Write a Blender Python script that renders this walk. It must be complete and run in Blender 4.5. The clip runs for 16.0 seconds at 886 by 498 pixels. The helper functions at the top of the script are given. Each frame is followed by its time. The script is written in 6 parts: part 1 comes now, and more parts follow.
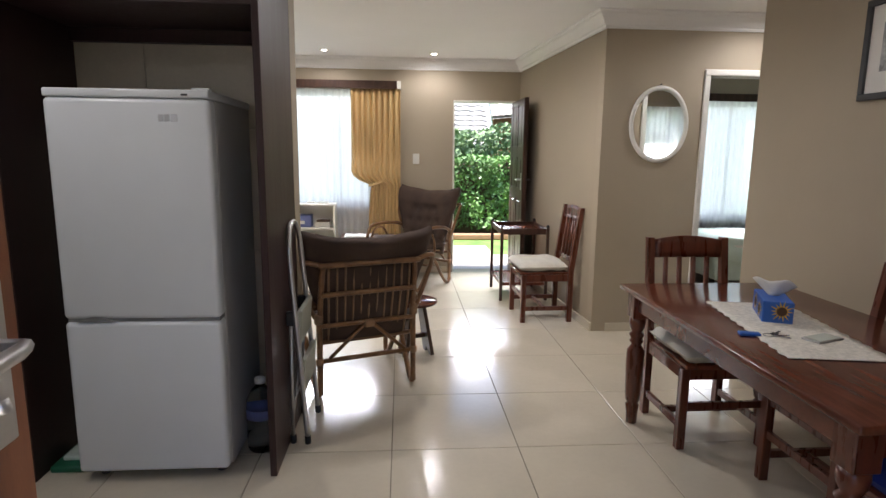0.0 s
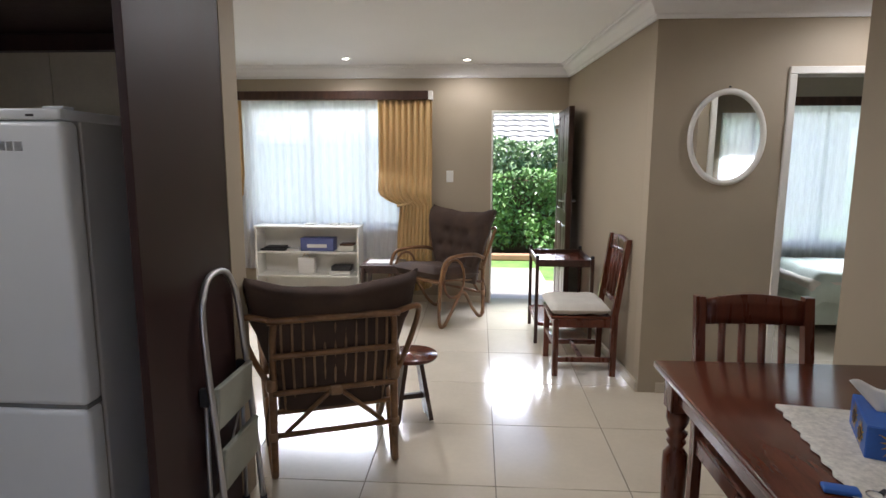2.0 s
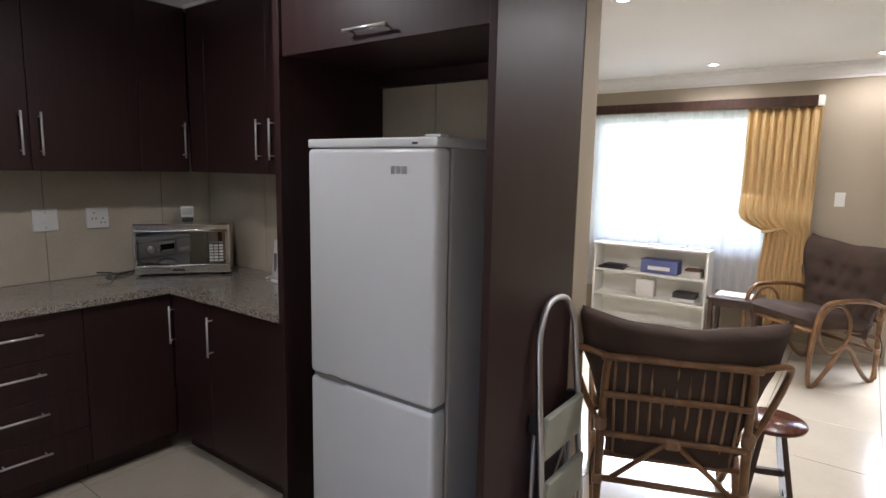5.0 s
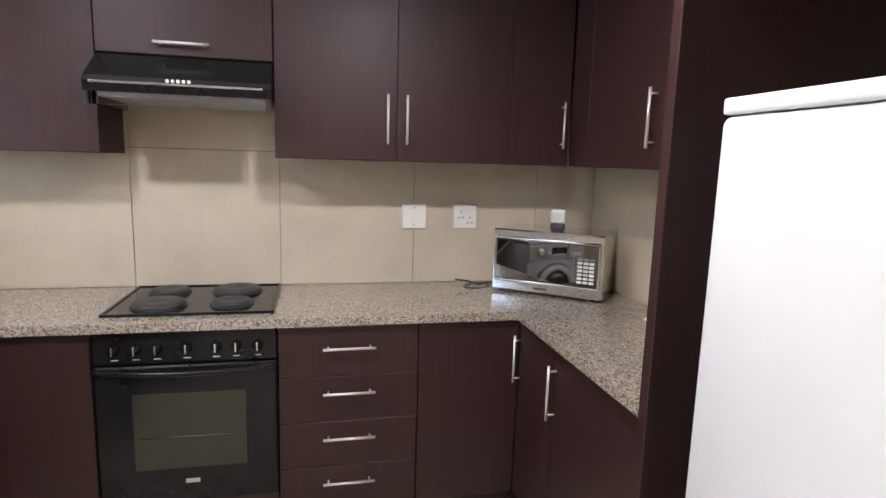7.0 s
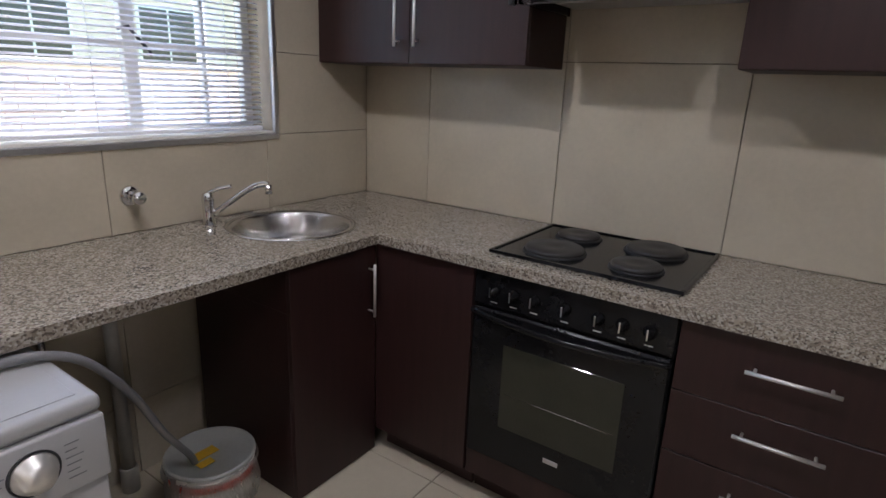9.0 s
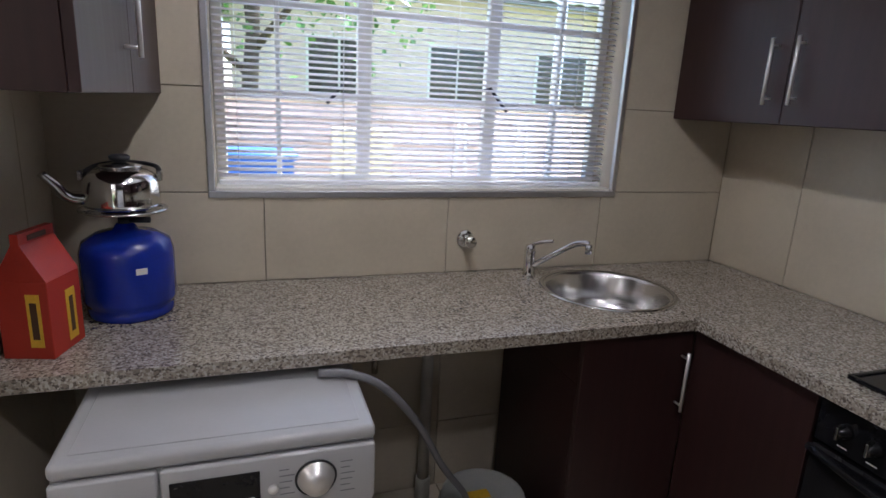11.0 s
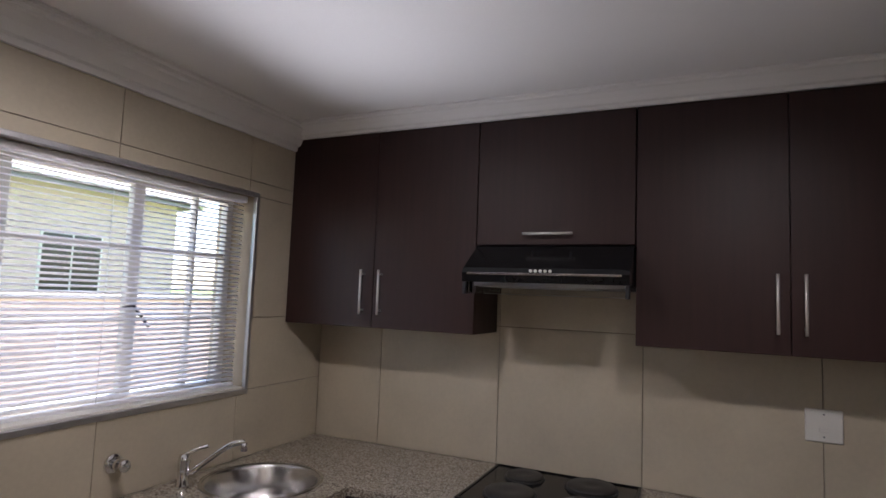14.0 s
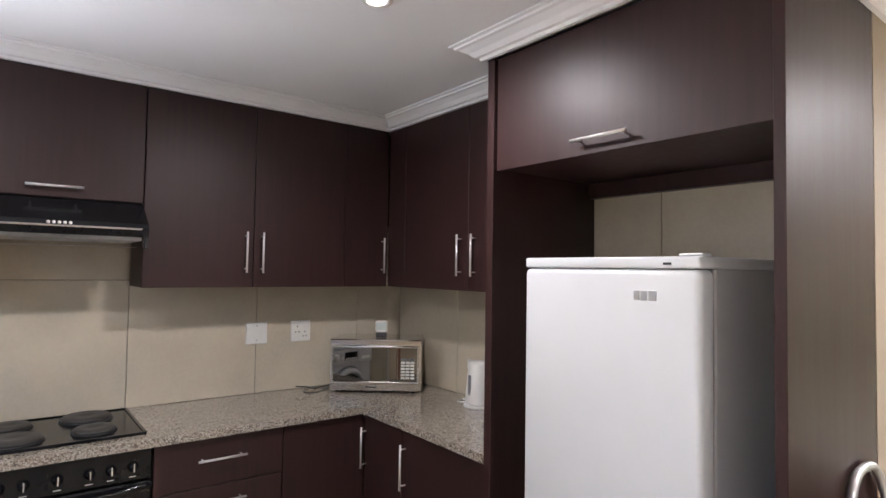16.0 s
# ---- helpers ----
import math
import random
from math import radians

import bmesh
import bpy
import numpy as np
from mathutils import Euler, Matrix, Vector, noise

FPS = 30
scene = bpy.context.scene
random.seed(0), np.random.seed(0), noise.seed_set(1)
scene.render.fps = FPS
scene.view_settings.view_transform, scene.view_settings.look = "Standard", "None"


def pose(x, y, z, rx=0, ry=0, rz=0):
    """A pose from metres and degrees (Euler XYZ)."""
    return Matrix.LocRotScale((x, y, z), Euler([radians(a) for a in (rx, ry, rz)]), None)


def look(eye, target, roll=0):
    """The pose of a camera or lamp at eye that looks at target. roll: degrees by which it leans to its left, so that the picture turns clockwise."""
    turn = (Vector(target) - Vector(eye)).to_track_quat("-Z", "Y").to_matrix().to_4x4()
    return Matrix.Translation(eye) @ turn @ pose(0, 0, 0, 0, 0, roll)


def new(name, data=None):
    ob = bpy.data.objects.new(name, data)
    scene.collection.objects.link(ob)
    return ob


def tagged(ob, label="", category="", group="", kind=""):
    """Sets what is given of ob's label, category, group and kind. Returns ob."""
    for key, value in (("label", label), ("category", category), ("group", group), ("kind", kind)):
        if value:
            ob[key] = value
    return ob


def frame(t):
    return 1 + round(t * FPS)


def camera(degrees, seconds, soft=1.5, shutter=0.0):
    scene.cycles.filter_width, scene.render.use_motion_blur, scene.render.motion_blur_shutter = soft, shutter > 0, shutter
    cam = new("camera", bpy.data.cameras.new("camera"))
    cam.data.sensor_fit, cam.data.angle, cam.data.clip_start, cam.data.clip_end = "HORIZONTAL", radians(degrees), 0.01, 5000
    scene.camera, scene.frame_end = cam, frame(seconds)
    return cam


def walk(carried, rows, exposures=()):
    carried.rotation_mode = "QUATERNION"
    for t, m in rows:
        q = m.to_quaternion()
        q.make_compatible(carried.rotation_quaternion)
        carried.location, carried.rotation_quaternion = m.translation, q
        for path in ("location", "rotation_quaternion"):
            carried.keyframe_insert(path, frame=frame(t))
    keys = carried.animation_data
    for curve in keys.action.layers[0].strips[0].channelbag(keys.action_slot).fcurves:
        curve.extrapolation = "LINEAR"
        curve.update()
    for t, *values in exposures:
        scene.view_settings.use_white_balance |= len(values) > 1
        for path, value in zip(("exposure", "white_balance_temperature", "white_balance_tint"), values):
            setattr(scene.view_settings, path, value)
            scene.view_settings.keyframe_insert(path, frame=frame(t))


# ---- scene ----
cam = camera(75.7, 16.0)
PATH = [
    (0, (0.363, 0.4, 1.397), (0.508, 2.367, 1.067), 0.6),
    (0.5, (0.406, 0.695, 1.45), (0.578, 2.66, 1.119), 0.8),
    (1, (0.544, 0.994, 1.464), (0.729, 2.958, 1.134), 0.7),
    (1.5, (0.693, 1.142, 1.47), (0.874, 3.107, 1.143), 0.7),
    (2, (0.828, 1.11, 1.479), (0.707, 3.084, 1.178), 0.2),
    (2.5, (0.859, 1.078, 1.477), (0.417, 3.008, 1.193), 0.4),
    (3, (0.914, 1.09, 1.459), (0.1, 2.897, 1.186), 0.7),
    (3.2, (0.915, 1.053, 1.467), (0.034, 2.828, 1.193), 0.9),
    (5.5, (0.552, 1.393, 1.531), (-0.877, 2.764, 1.248), 1.1),
    (6, (0.327, 1.531, 1.516), (-1.392, 2.511, 1.228), 1.5),
    (6.5, (0.142, 1.717, 1.501), (-1.689, 2.471, 1.215), 1.5),
    (7, (-0.005, 1.951, 1.495), (-1.932, 2.386, 1.188), 1.7),
    (7.5, (-0.231, 2.053, 1.488), (-2.195, 2.134, 1.121), 1.9),
    (8, (-0.4, 2.099, 1.489), (-2.325, 1.739, 1.085), 1.9),
    (8.5, (-0.555, 2.137, 1.444), (-2.312, 1.301, 0.98), 2.1),
    (9, (-0.657, 2.081, 1.418), (-2.234, 0.984, 0.862), 2.3),
    (9.5, (-0.774, 2.066, 1.401), (-2.143, 0.751, 0.772), 2.4),
    (10, (-0.85, 2.062, 1.402), (-1.915, 0.523, 0.698), 2.8),
    (12.5, (-0.688, 2.101, 1.665), (-1.116, 0.147, 1.641), 3.8),
    (13, (-0.565, 2.102, 1.656), (-1.701, 0.459, 1.753), 3.6),
    (13.5, (-0.439, 2.093, 1.659), (-1.999, 0.848, 1.787), 2.6),
    (14, (-0.213, 2.025, 1.639), (-2.023, 1.188, 1.804), 2.2),
    (14.5, (-0.004, 1.838, 1.624), (-1.958, 1.446, 1.786), 1.9),
    (15, (0.227, 1.649, 1.604), (-1.764, 1.737, 1.766), 1.5),
    (15.5, (0.332, 1.525, 1.623), (-1.568, 2.132, 1.775), 1.1),
    (16, (0.375, 1.308, 1.582), (-1.208, 2.529, 1.657), 0.9),
]
EXPOSURES = [(0, 1.80, 6300, 16), (1.5, 1.55, 6200, 16), (3, 1.63, 6050, 16), (5.5, 2.60, 6160, 18), (6, 3.38, 6210, 19), (7, 3.75, 6260, 19), (7.5, 3.90, 6210, 19), (8, 3.85, 6160, 18),
             (8.5, 3.00, 6060, 18), (9.5, 2.40, 5960, 18), (10.2, 2.30, 5910, 18), (12.5, 2.25, 6050, 20), (13.5, 1.90, 6300, 22), (14.5, 2.50, 6410, 22), (15, 3.00, 6260, 19), (16, 3.25, 6220, 19)]
walk(cam, [(t, look(eye, target, roll)) for t, eye, target, roll in PATH], EXPOSURES)

# ---- light ----
world = bpy.data.worlds.new("sky")
scene.world = world
world.use_nodes = True
wt = world.node_tree
sky = wt.nodes.new("ShaderNodeTexSky")
sky.sky_type, sky.sun_disc = "NISHITA", False
sky.sun_elevation, sky.sun_rotation = radians(68), radians(-109)
wt.links.new(sky.outputs[0], wt.nodes["Background"].inputs[0])
wt.nodes["Background"].inputs[1].default_value = 0.15
SUN = bpy.data.lights.new("sun", "SUN")
SUN.energy, SUN.angle, SUN.color = 5.0, radians(6), (1, 0.96, 0.9)
sun = new("sun", SUN)
sun.matrix_world = look((0, 0, 0), (0.35, 0.12, -0.93))


def sky_light(name, x0, x1, z0, z1, y, way, power, spread=80, tall=0.2):
    """Daylight entering by an opening in a wall along x: falling from the sky, or thrown up from bright ground."""
    L = bpy.data.lights.new(name, "AREA")
    L.shape, L.size, L.size_y, L.energy, L.color = "RECTANGLE", x1 - x0, tall, power, (0.90, 0.95, 1.0)
    L.spread = radians(spread)
    o = new(name, L)
    c = Vector(((x0 + x1) / 2, y, (z0 + z1) / 2))
    o.matrix_basis = look(c, c + Vector(way))


sky_light("lounge_window_light", -1.6, 0.0, 0.82, 2.04, 7.067 - 0.14, (0, -0.7, -0.71), 6)
sky_light("lounge_net_light", -1.6, 0.0, 0.82, 2.04, 7.067 + 0.17, (0, -1, 0), 2.6, 170, 1.2)
sky_light("bedroom_net_light", 3.74, 4.93, 0.68, 2.0, 7.067 + 0.17, (0, -1, 0), 1.9, 170, 1.3)
sky_light("front_door_light", 0.98, 1.65, 0.1, 1.95, 7.067 + 0.14, (0, -0.7, -0.71), 4)
sky_light("bedroom_window_light", 3.74, 4.93, 0.68, 2.0, 7.067 - 0.14, (0, -0.7, -0.71), 5)
sky_light("second_bedroom_light", 4.16, 5.08, 0.92, 2.11, 0.18 - 0.08, (0, 0.7, -0.71), 8)
sky_light("kitchen_window_light", -2.14, -0.76, 1.3, 2.0, 0.18 + 0.04, (0, 0.8, 0.6), 0.62, 62)

# ---- materials ----
def mat(name, base, rough=0.5, metal=0.0, vary=0.12, scale=6.0, bump=0.05, bscale=120.0, second=None, stretch=(1, 1, 1),
        rand=0.0, coat=0.0, spec=0.5, object_space=True):
    """Principled surface: two scales of colour variation, fine relief, optional second colour."""
    m = bpy.data.materials.new(name)
    m.use_nodes = True
    t = m.node_tree
    n, l = t.nodes, t.links
    p = n["Principled BSDF"]
    p.inputs["Roughness"].default_value, p.inputs["Metallic"].default_value = rough, metal
    p.inputs["Coat Weight"].default_value, p.inputs["Specular IOR Level"].default_value = coat, spec
    p.inputs["Coat Roughness"].default_value = 0.12
    co = n.new("ShaderNodeTexCoord")
    mp = n.new("ShaderNodeMapping")
    mp.inputs["Scale"].default_value = stretch
    l.new(co.outputs["Object" if object_space else "Generated"], mp.inputs[0])
    big, fine = n.new("ShaderNodeTexNoise"), n.new("ShaderNodeTexNoise")
    big.inputs["Scale"].default_value, big.inputs["Detail"].default_value = scale, 4
    fine.inputs["Scale"].default_value, fine.inputs["Detail"].default_value = bscale, 3
    l.new(mp.outputs[0], big.inputs[0]), l.new(mp.outputs[0], fine.inputs[0])
    add = n.new("ShaderNodeMath")
    add.operation = "MULTIPLY_ADD"
    add.inputs[1].default_value = 0.35
    l.new(fine.outputs[0], add.inputs[0]), l.new(big.outputs[0], add.inputs[2])
    src = add.outputs[0]
    if rand:
        info, ma = n.new("ShaderNodeObjectInfo"), n.new("ShaderNodeMath")
        ma.operation, ma.inputs[1].default_value = "MULTIPLY_ADD", rand
        l.new(info.outputs["Random"], ma.inputs[0]), l.new(src, ma.inputs[2])
        src = ma.outputs[0]
    ramp = n.new("ShaderNodeValToRGB")
    lo = [c * (1 - vary) for c in base]
    hi = second or [min(1, c * (1 + vary)) for c in base]
    ramp.color_ramp.elements[0].position, ramp.color_ramp.elements[0].color = 0.42, (*lo, 1)
    ramp.color_ramp.elements[1].position, ramp.color_ramp.elements[1].color = 0.92, (*hi, 1)
    l.new(src, ramp.inputs[0]), l.new(ramp.outputs[0], p.inputs["Base Color"])
    rr = n.new("ShaderNodeMapRange")
    rr.inputs["To Min"].default_value, rr.inputs["To Max"].default_value = max(0.02, rough * 0.85), min(1, rough * 1.15)
    l.new(big.outputs[0], rr.inputs[0]), l.new(rr.outputs[0], p.inputs["Roughness"])
    if bump:
        b = n.new("ShaderNodeBump")
        b.inputs["Strength"].default_value, b.inputs["Distance"].default_value = bump, 0.004
        l.new(fine.outputs[0], b.inputs["Height"]), l.new(b.outputs[0], p.inputs["Normal"])
    return m


def glass(name, tint=(0.92, 0.96, 0.95), rough=0.0):
    m = bpy.data.materials.new(name)
    m.use_nodes = True
    p = m.node_tree.nodes["Principled BSDF"]
    p.inputs["Base Color"].default_value = (*tint, 1)
    p.inputs["Transmission Weight"].default_value, p.inputs["Roughness"].default_value, p.inputs["IOR"].default_value = 1.0, rough, 1.2
    return m


def cloth_sheer(name, colour, opaque=0.55, scale=1.0):
    """Thin curtain net: light passes partly straight through and partly scattered."""
    m = bpy.data.materials.new(name)
    m.use_nodes = True
    n, l = m.node_tree.nodes, m.node_tree.links
    out = n["Material Output"]
    n.remove(n["Principled BSDF"])
    tr, tl, df, m1, m2 = (
        n.new("ShaderNodeBsdfTransparent"), n.new("ShaderNodeBsdfTranslucent"), n.new("ShaderNodeBsdfDiffuse"),
        n.new("ShaderNodeMixShader"), n.new("ShaderNodeMixShader"))
    tl.inputs[0].default_value = df.inputs[0].default_value = (*colour, 1)
    m1.inputs[0].default_value = 0.35
    l.new(tl.outputs[0], m1.inputs[1]), l.new(df.outputs[0], m1.inputs[2])
    co, nz, mr = n.new("ShaderNodeTexCoord"), n.new("ShaderNodeTexNoise"), n.new("ShaderNodeMapRange")
    mp = n.new("ShaderNodeMapping")
    mp.inputs["Scale"].default_value = (30 * scale, 30 * scale, 1.5)
    l.new(co.outputs["Object"], mp.inputs[0]), l.new(mp.outputs[0], nz.inputs[0])
    mr.inputs["To Min"].default_value, mr.inputs["To Max"].default_value = opaque - 0.15, min(1, opaque + 0.15)
    l.new(nz.outputs[0], mr.inputs[0]), l.new(mr.outputs[0], m2.inputs[0])
    l.new(tr.outputs[0], m2.inputs[1]), l.new(m1.outputs[0], m2.inputs[2]), l.new(m2.outputs[0], out.inputs[0])
    return m


def glow(name, colour, power):
    m = bpy.data.materials.new(name)
    m.use_nodes = True
    p = m.node_tree.nodes["Principled BSDF"]
    p.inputs["Emission Color"].default_value, p.inputs["Emission Strength"].default_value = (*colour, 1), power
    return m


def granite(name):
    m = mat(name, (0.30, 0.26, 0.21), 0.16, vary=0.1, bump=0.01, coat=0.5)
    n, l = m.node_tree.nodes, m.node_tree.links
    co, vo, rp, nz = n.new("ShaderNodeTexCoord"), n.new("ShaderNodeTexVoronoi"), n.new("ShaderNodeValToRGB"), n.new("ShaderNodeTexNoise")
    vo.inputs["Scale"].default_value, nz.inputs["Scale"].default_value = 200, 45
    mix = n.new("ShaderNodeMix")
    mix.data_type = "RGBA"
    mix.inputs[0].default_value = 0.35
    l.new(co.outputs["Object"], vo.inputs[0]), l.new(co.outputs["Object"], nz.inputs[0])
    sep = n.new("ShaderNodeSeparateColor")
    l.new(vo.outputs["Color"], sep.inputs[0]), l.new(sep.outputs[0], rp.inputs[0])
    cr = rp.color_ramp
    cr.interpolation = "CONSTANT"
    for pos, col in ((0.0, (0.12, 0.10, 0.08)), (0.17, (0.22, 0.185, 0.145)), (0.42, (0.33, 0.29, 0.235)), (0.75, (0.44, 0.405, 0.345))):
        e = cr.elements[0] if pos == 0 else cr.elements.new(pos)
        e.position, e.color = pos, (*col, 1)
    cr.elements[-1].color = (0.44, 0.405, 0.345, 1)
    p = n["Principled BSDF"]
    l.new(rp.outputs[0], p.inputs["Base Color"])
    return m


PAINT = mat("beige_wall_paint", (0.40, 0.335, 0.245), 0.62, vary=0.05, scale=1.5, bump=0.12, bscale=220)
CEIL = mat("white_ceiling_paint", (0.85, 0.845, 0.835), 0.8, vary=0.03, scale=1.2, bump=0.1, bscale=160)
WHITE = mat("white_gloss_paint", (0.78, 0.76, 0.70), 0.35, vary=0.04, bump=0.03)
FLOORT = mat("cream_floor_tile", (0.60, 0.535, 0.42), 0.16, vary=0.06, scale=3, bump=0.012, bscale=35, rand=0.12, coat=0.2)
WALLT = mat("cream_wall_tile", (0.50, 0.44, 0.335), 0.34, vary=0.1, scale=4, bump=0.015, bscale=60, rand=0.1)
GROUT = mat("grey_grout", (0.22, 0.19, 0.15), 0.9, vary=0.2, bump=0.2)
WENGE = mat("dark_wenge_board", (0.029, 0.012, 0.011), 0.44, vary=0.14, scale=3, bump=0.03, bscale=60, stretch=(14, 14, 0.9), second=(0.038, 0.0155, 0.0145), spec=0.4)
GRANITE = granite("speckled_granite")
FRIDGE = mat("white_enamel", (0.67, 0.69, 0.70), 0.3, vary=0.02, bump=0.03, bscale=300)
# fridge sides: a darker, more neutral grey than the doors
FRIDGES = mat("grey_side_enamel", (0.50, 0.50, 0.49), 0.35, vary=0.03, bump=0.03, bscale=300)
SEAL = mat("grey_rubber_seal", (0.20, 0.20, 0.20), 0.7)
STEEL = mat("brushed_steel", (0.62, 0.61, 0.60), 0.25, 1.0, vary=0.08, scale=8, stretch=(1, 1, 40), bump=0.02)
BRIGHT = mat("bright_steel", (0.82, 0.82, 0.81), 0.16, 1.0, vary=0.05, stretch=(1, 1, 40), bump=0.02)
SATIN = mat("satin_nickel", (0.80, 0.78, 0.75), 0.36, 0.75, vary=0.05, bump=0)
CHROME = mat("chrome", (0.78, 0.78, 0.78), 0.09, 1.0, vary=0.03, bump=0)
ALU = mat("dull_aluminium", (0.60, 0.60, 0.61), 0.38, 1.0, vary=0.08)
BLACK = mat("black_enamel", (0.009, 0.009, 0.010), 0.16, vary=0.2, bump=0.01, spec=0.3)
BLACKP = mat("black_plastic", (0.02, 0.02, 0.022), 0.45, vary=0.2)
MWGLASS = mat("mirrored_dark_glass", (0.27, 0.27, 0.265), 0.02, 1.0, vary=0.05, bump=0)
DARKGLASS = mat("dark_oven_glass", (0.034, 0.034, 0.024), 0.05, vary=0.1, bump=0, spec=0.4)
IRON = mat("cast_iron_plate", (0.035, 0.033, 0.031), 0.5, vary=0.3, bump=0.2, bscale=90)
MAHOG = mat("red_brown_polished_wood", (0.095, 0.022, 0.011), 0.22, vary=0.35, scale=3, stretch=(12, 1.2, 1.2), bump=0.03, bscale=50, second=(0.16, 0.042, 0.02), coat=0.25)
MAHOGV = mat("red_brown_turned_wood", (0.095, 0.022, 0.011), 0.28, vary=0.35, scale=3, stretch=(10, 10, 1.2), bump=0.03, bscale=50, second=(0.16, 0.042, 0.02), coat=0.2)
DARKWOOD = mat("dark_brown_wood", (0.04, 0.018, 0.012), 0.35, vary=0.3, scale=4, stretch=(8, 8, 1), bump=0.04, second=(0.075, 0.035, 0.022))
DOORRED = mat("varnished_red_brown_door", (0.17, 0.05, 0.02), 0.35, vary=0.3, scale=3, stretch=(10, 10, 0.8), bump=0.04, second=(0.25, 0.085, 0.035))
RATTAN = mat("varnished_rattan_cane", (0.17, 0.078, 0.033), 0.32, vary=0.4, scale=9, bump=0.15, bscale=60, second=(0.32, 0.165, 0.072))
SPLIT = mat("pale_split_cane", (0.27, 0.16, 0.085), 0.45, vary=0.35, scale=12, bump=0.1)
BROWNC = mat("brown_cotton_cushion", (0.052, 0.030, 0.021), 0.95, vary=0.3, scale=6, bump=0.4, bscale=260, second=(0.085, 0.052, 0.037))
LINEN = mat("white_cotton", (0.68, 0.65, 0.58), 0.9, vary=0.08, scale=8, bump=0.3, bscale=300)
LACE = mat("white_lace", (0.72, 0.69, 0.62), 0.95, vary=0.2, scale=60, bump=0.8, bscale=160)
BLUEC = mat("royal_blue_cloth", (0.01, 0.03, 0.22), 0.9, bump=0.3, bscale=250)
GOLD = mat("golden_curtain_cloth", (0.62, 0.43, 0.20), 0.75, vary=0.15, scale=5, stretch=(6, 6, 0.6), bump=0.2, bscale=200)
TEAL = mat("green_curtain_cloth", (0.08, 0.18, 0.15), 0.8, vary=0.2, bump=0.2)
SHEER = cloth_sheer("white_net_curtain", (0.90, 0.92, 0.96), 0.85)
PALEGREEN = mat("pale_green_bedding", (0.52, 0.60, 0.53), 0.9, vary=0.1, bump=0.3, bscale=200)
GLASS = glass("clear_window_glass")
PLASTICG = glass("clear_bottle_plastic", (0.9, 0.95, 1.0), 0.08)
MIRROR = mat("mirror_silver", (0.92, 0.93, 0.92), 0.01, 1.0, vary=0.0, bump=0)
BLUEPLASTIC = mat("blue_cylinder_paint", (0.008, 0.025, 0.26), 0.25, vary=0.15, bump=0.03)
BLUEBOX = mat("blue_plastic", (0.03, 0.13, 0.50), 0.4, vary=0.15)
LILAC = mat("slate_blue_box", (0.11, 0.13, 0.30), 0.5)
REDCARD = mat("red_card", (0.42, 0.03, 0.015), 0.5, vary=0.1)
YELLOW = mat("yellow_print", (0.75, 0.45, 0.03), 0.5, vary=0.2)
BROWNP = mat("brown_print", (0.08, 0.035, 0.015), 0.6)
WASHER = mat("silver_grey_enamel", (0.42, 0.42, 0.42), 0.32, vary=0.03, bump=0.02)
WPLASTIC = mat("white_plastic", (0.74, 0.73, 0.69), 0.35, vary=0.03)
GREYPL = mat("grey_plastic", (0.20, 0.20, 0.21), 0.5)
LADDERG = mat("grey_green_step_paint", (0.34, 0.35, 0.29), 0.5, vary=0.12, bump=0.1)
PIPE = mat("off_white_pipe", (0.45, 0.43, 0.38), 0.5)
LIDGREY = mat("milky_grey_plastic", (0.46, 0.47, 0.45), 0.4, vary=0.1)
BAGFILM = cloth_sheer("thin_plastic_film", (0.75, 0.75, 0.73), 0.35)
GREENP = mat("green_plastic", (0.01, 0.10, 0.05), 0.4)
PAPER = mat("paper", (0.74, 0.72, 0.68), 0.9, vary=0.05)
PHOTO = mat("grey_photograph", (0.10, 0.10, 0.10), 0.4, vary=0.7, scale=12, second=(0.6, 0.6, 0.6))
BLIND = mat("white_blind_slat", (0.85, 0.85, 0.88), 0.4, vary=0.03, bump=0)
LAMPGLOW = glow("downlight_lens", (1, 0.93, 0.80), 12)
SCREEN = mat("greenish_display", (0.52, 0.58, 0.53), 0.2)
GRASS = mat("lawn_grass", (0.09, 0.19, 0.035), 0.9, vary=0.35, scale=5, bump=0.8, bscale=90, second=(0.16, 0.28, 0.06))
CONCRETE = mat("pale_concrete_paving", (0.42, 0.39, 0.34), 0.85, vary=0.15, scale=3, bump=0.3)
LEAF = mat("hedge_leaf", (0.13, 0.25, 0.075), 0.45, vary=0.5, scale=2.0, bump=0.1, second=(0.16, 0.33, 0.08))
LEAF2 = mat("pale_leaf", (0.12, 0.21, 0.09), 0.6, vary=0.3, scale=2.0, second=(0.21, 0.31, 0.14))
BARK = mat("bark", (0.08, 0.055, 0.035), 0.9, vary=0.3, bump=0.5)
ROOFT = mat("grey_concrete_roof_tile", (0.44, 0.42, 0.39), 0.85, vary=0.15, scale=4, bump=0.3, rand=0.15)
BRICK = mat("brown_face_brick", (0.30, 0.16, 0.09), 0.9, vary=0.2, scale=8, bump=0.4, rand=0.3)
RENDERW = mat("pale_plaster", (0.55, 0.52, 0.46), 0.85, vary=0.1, scale=2, bump=0.2)


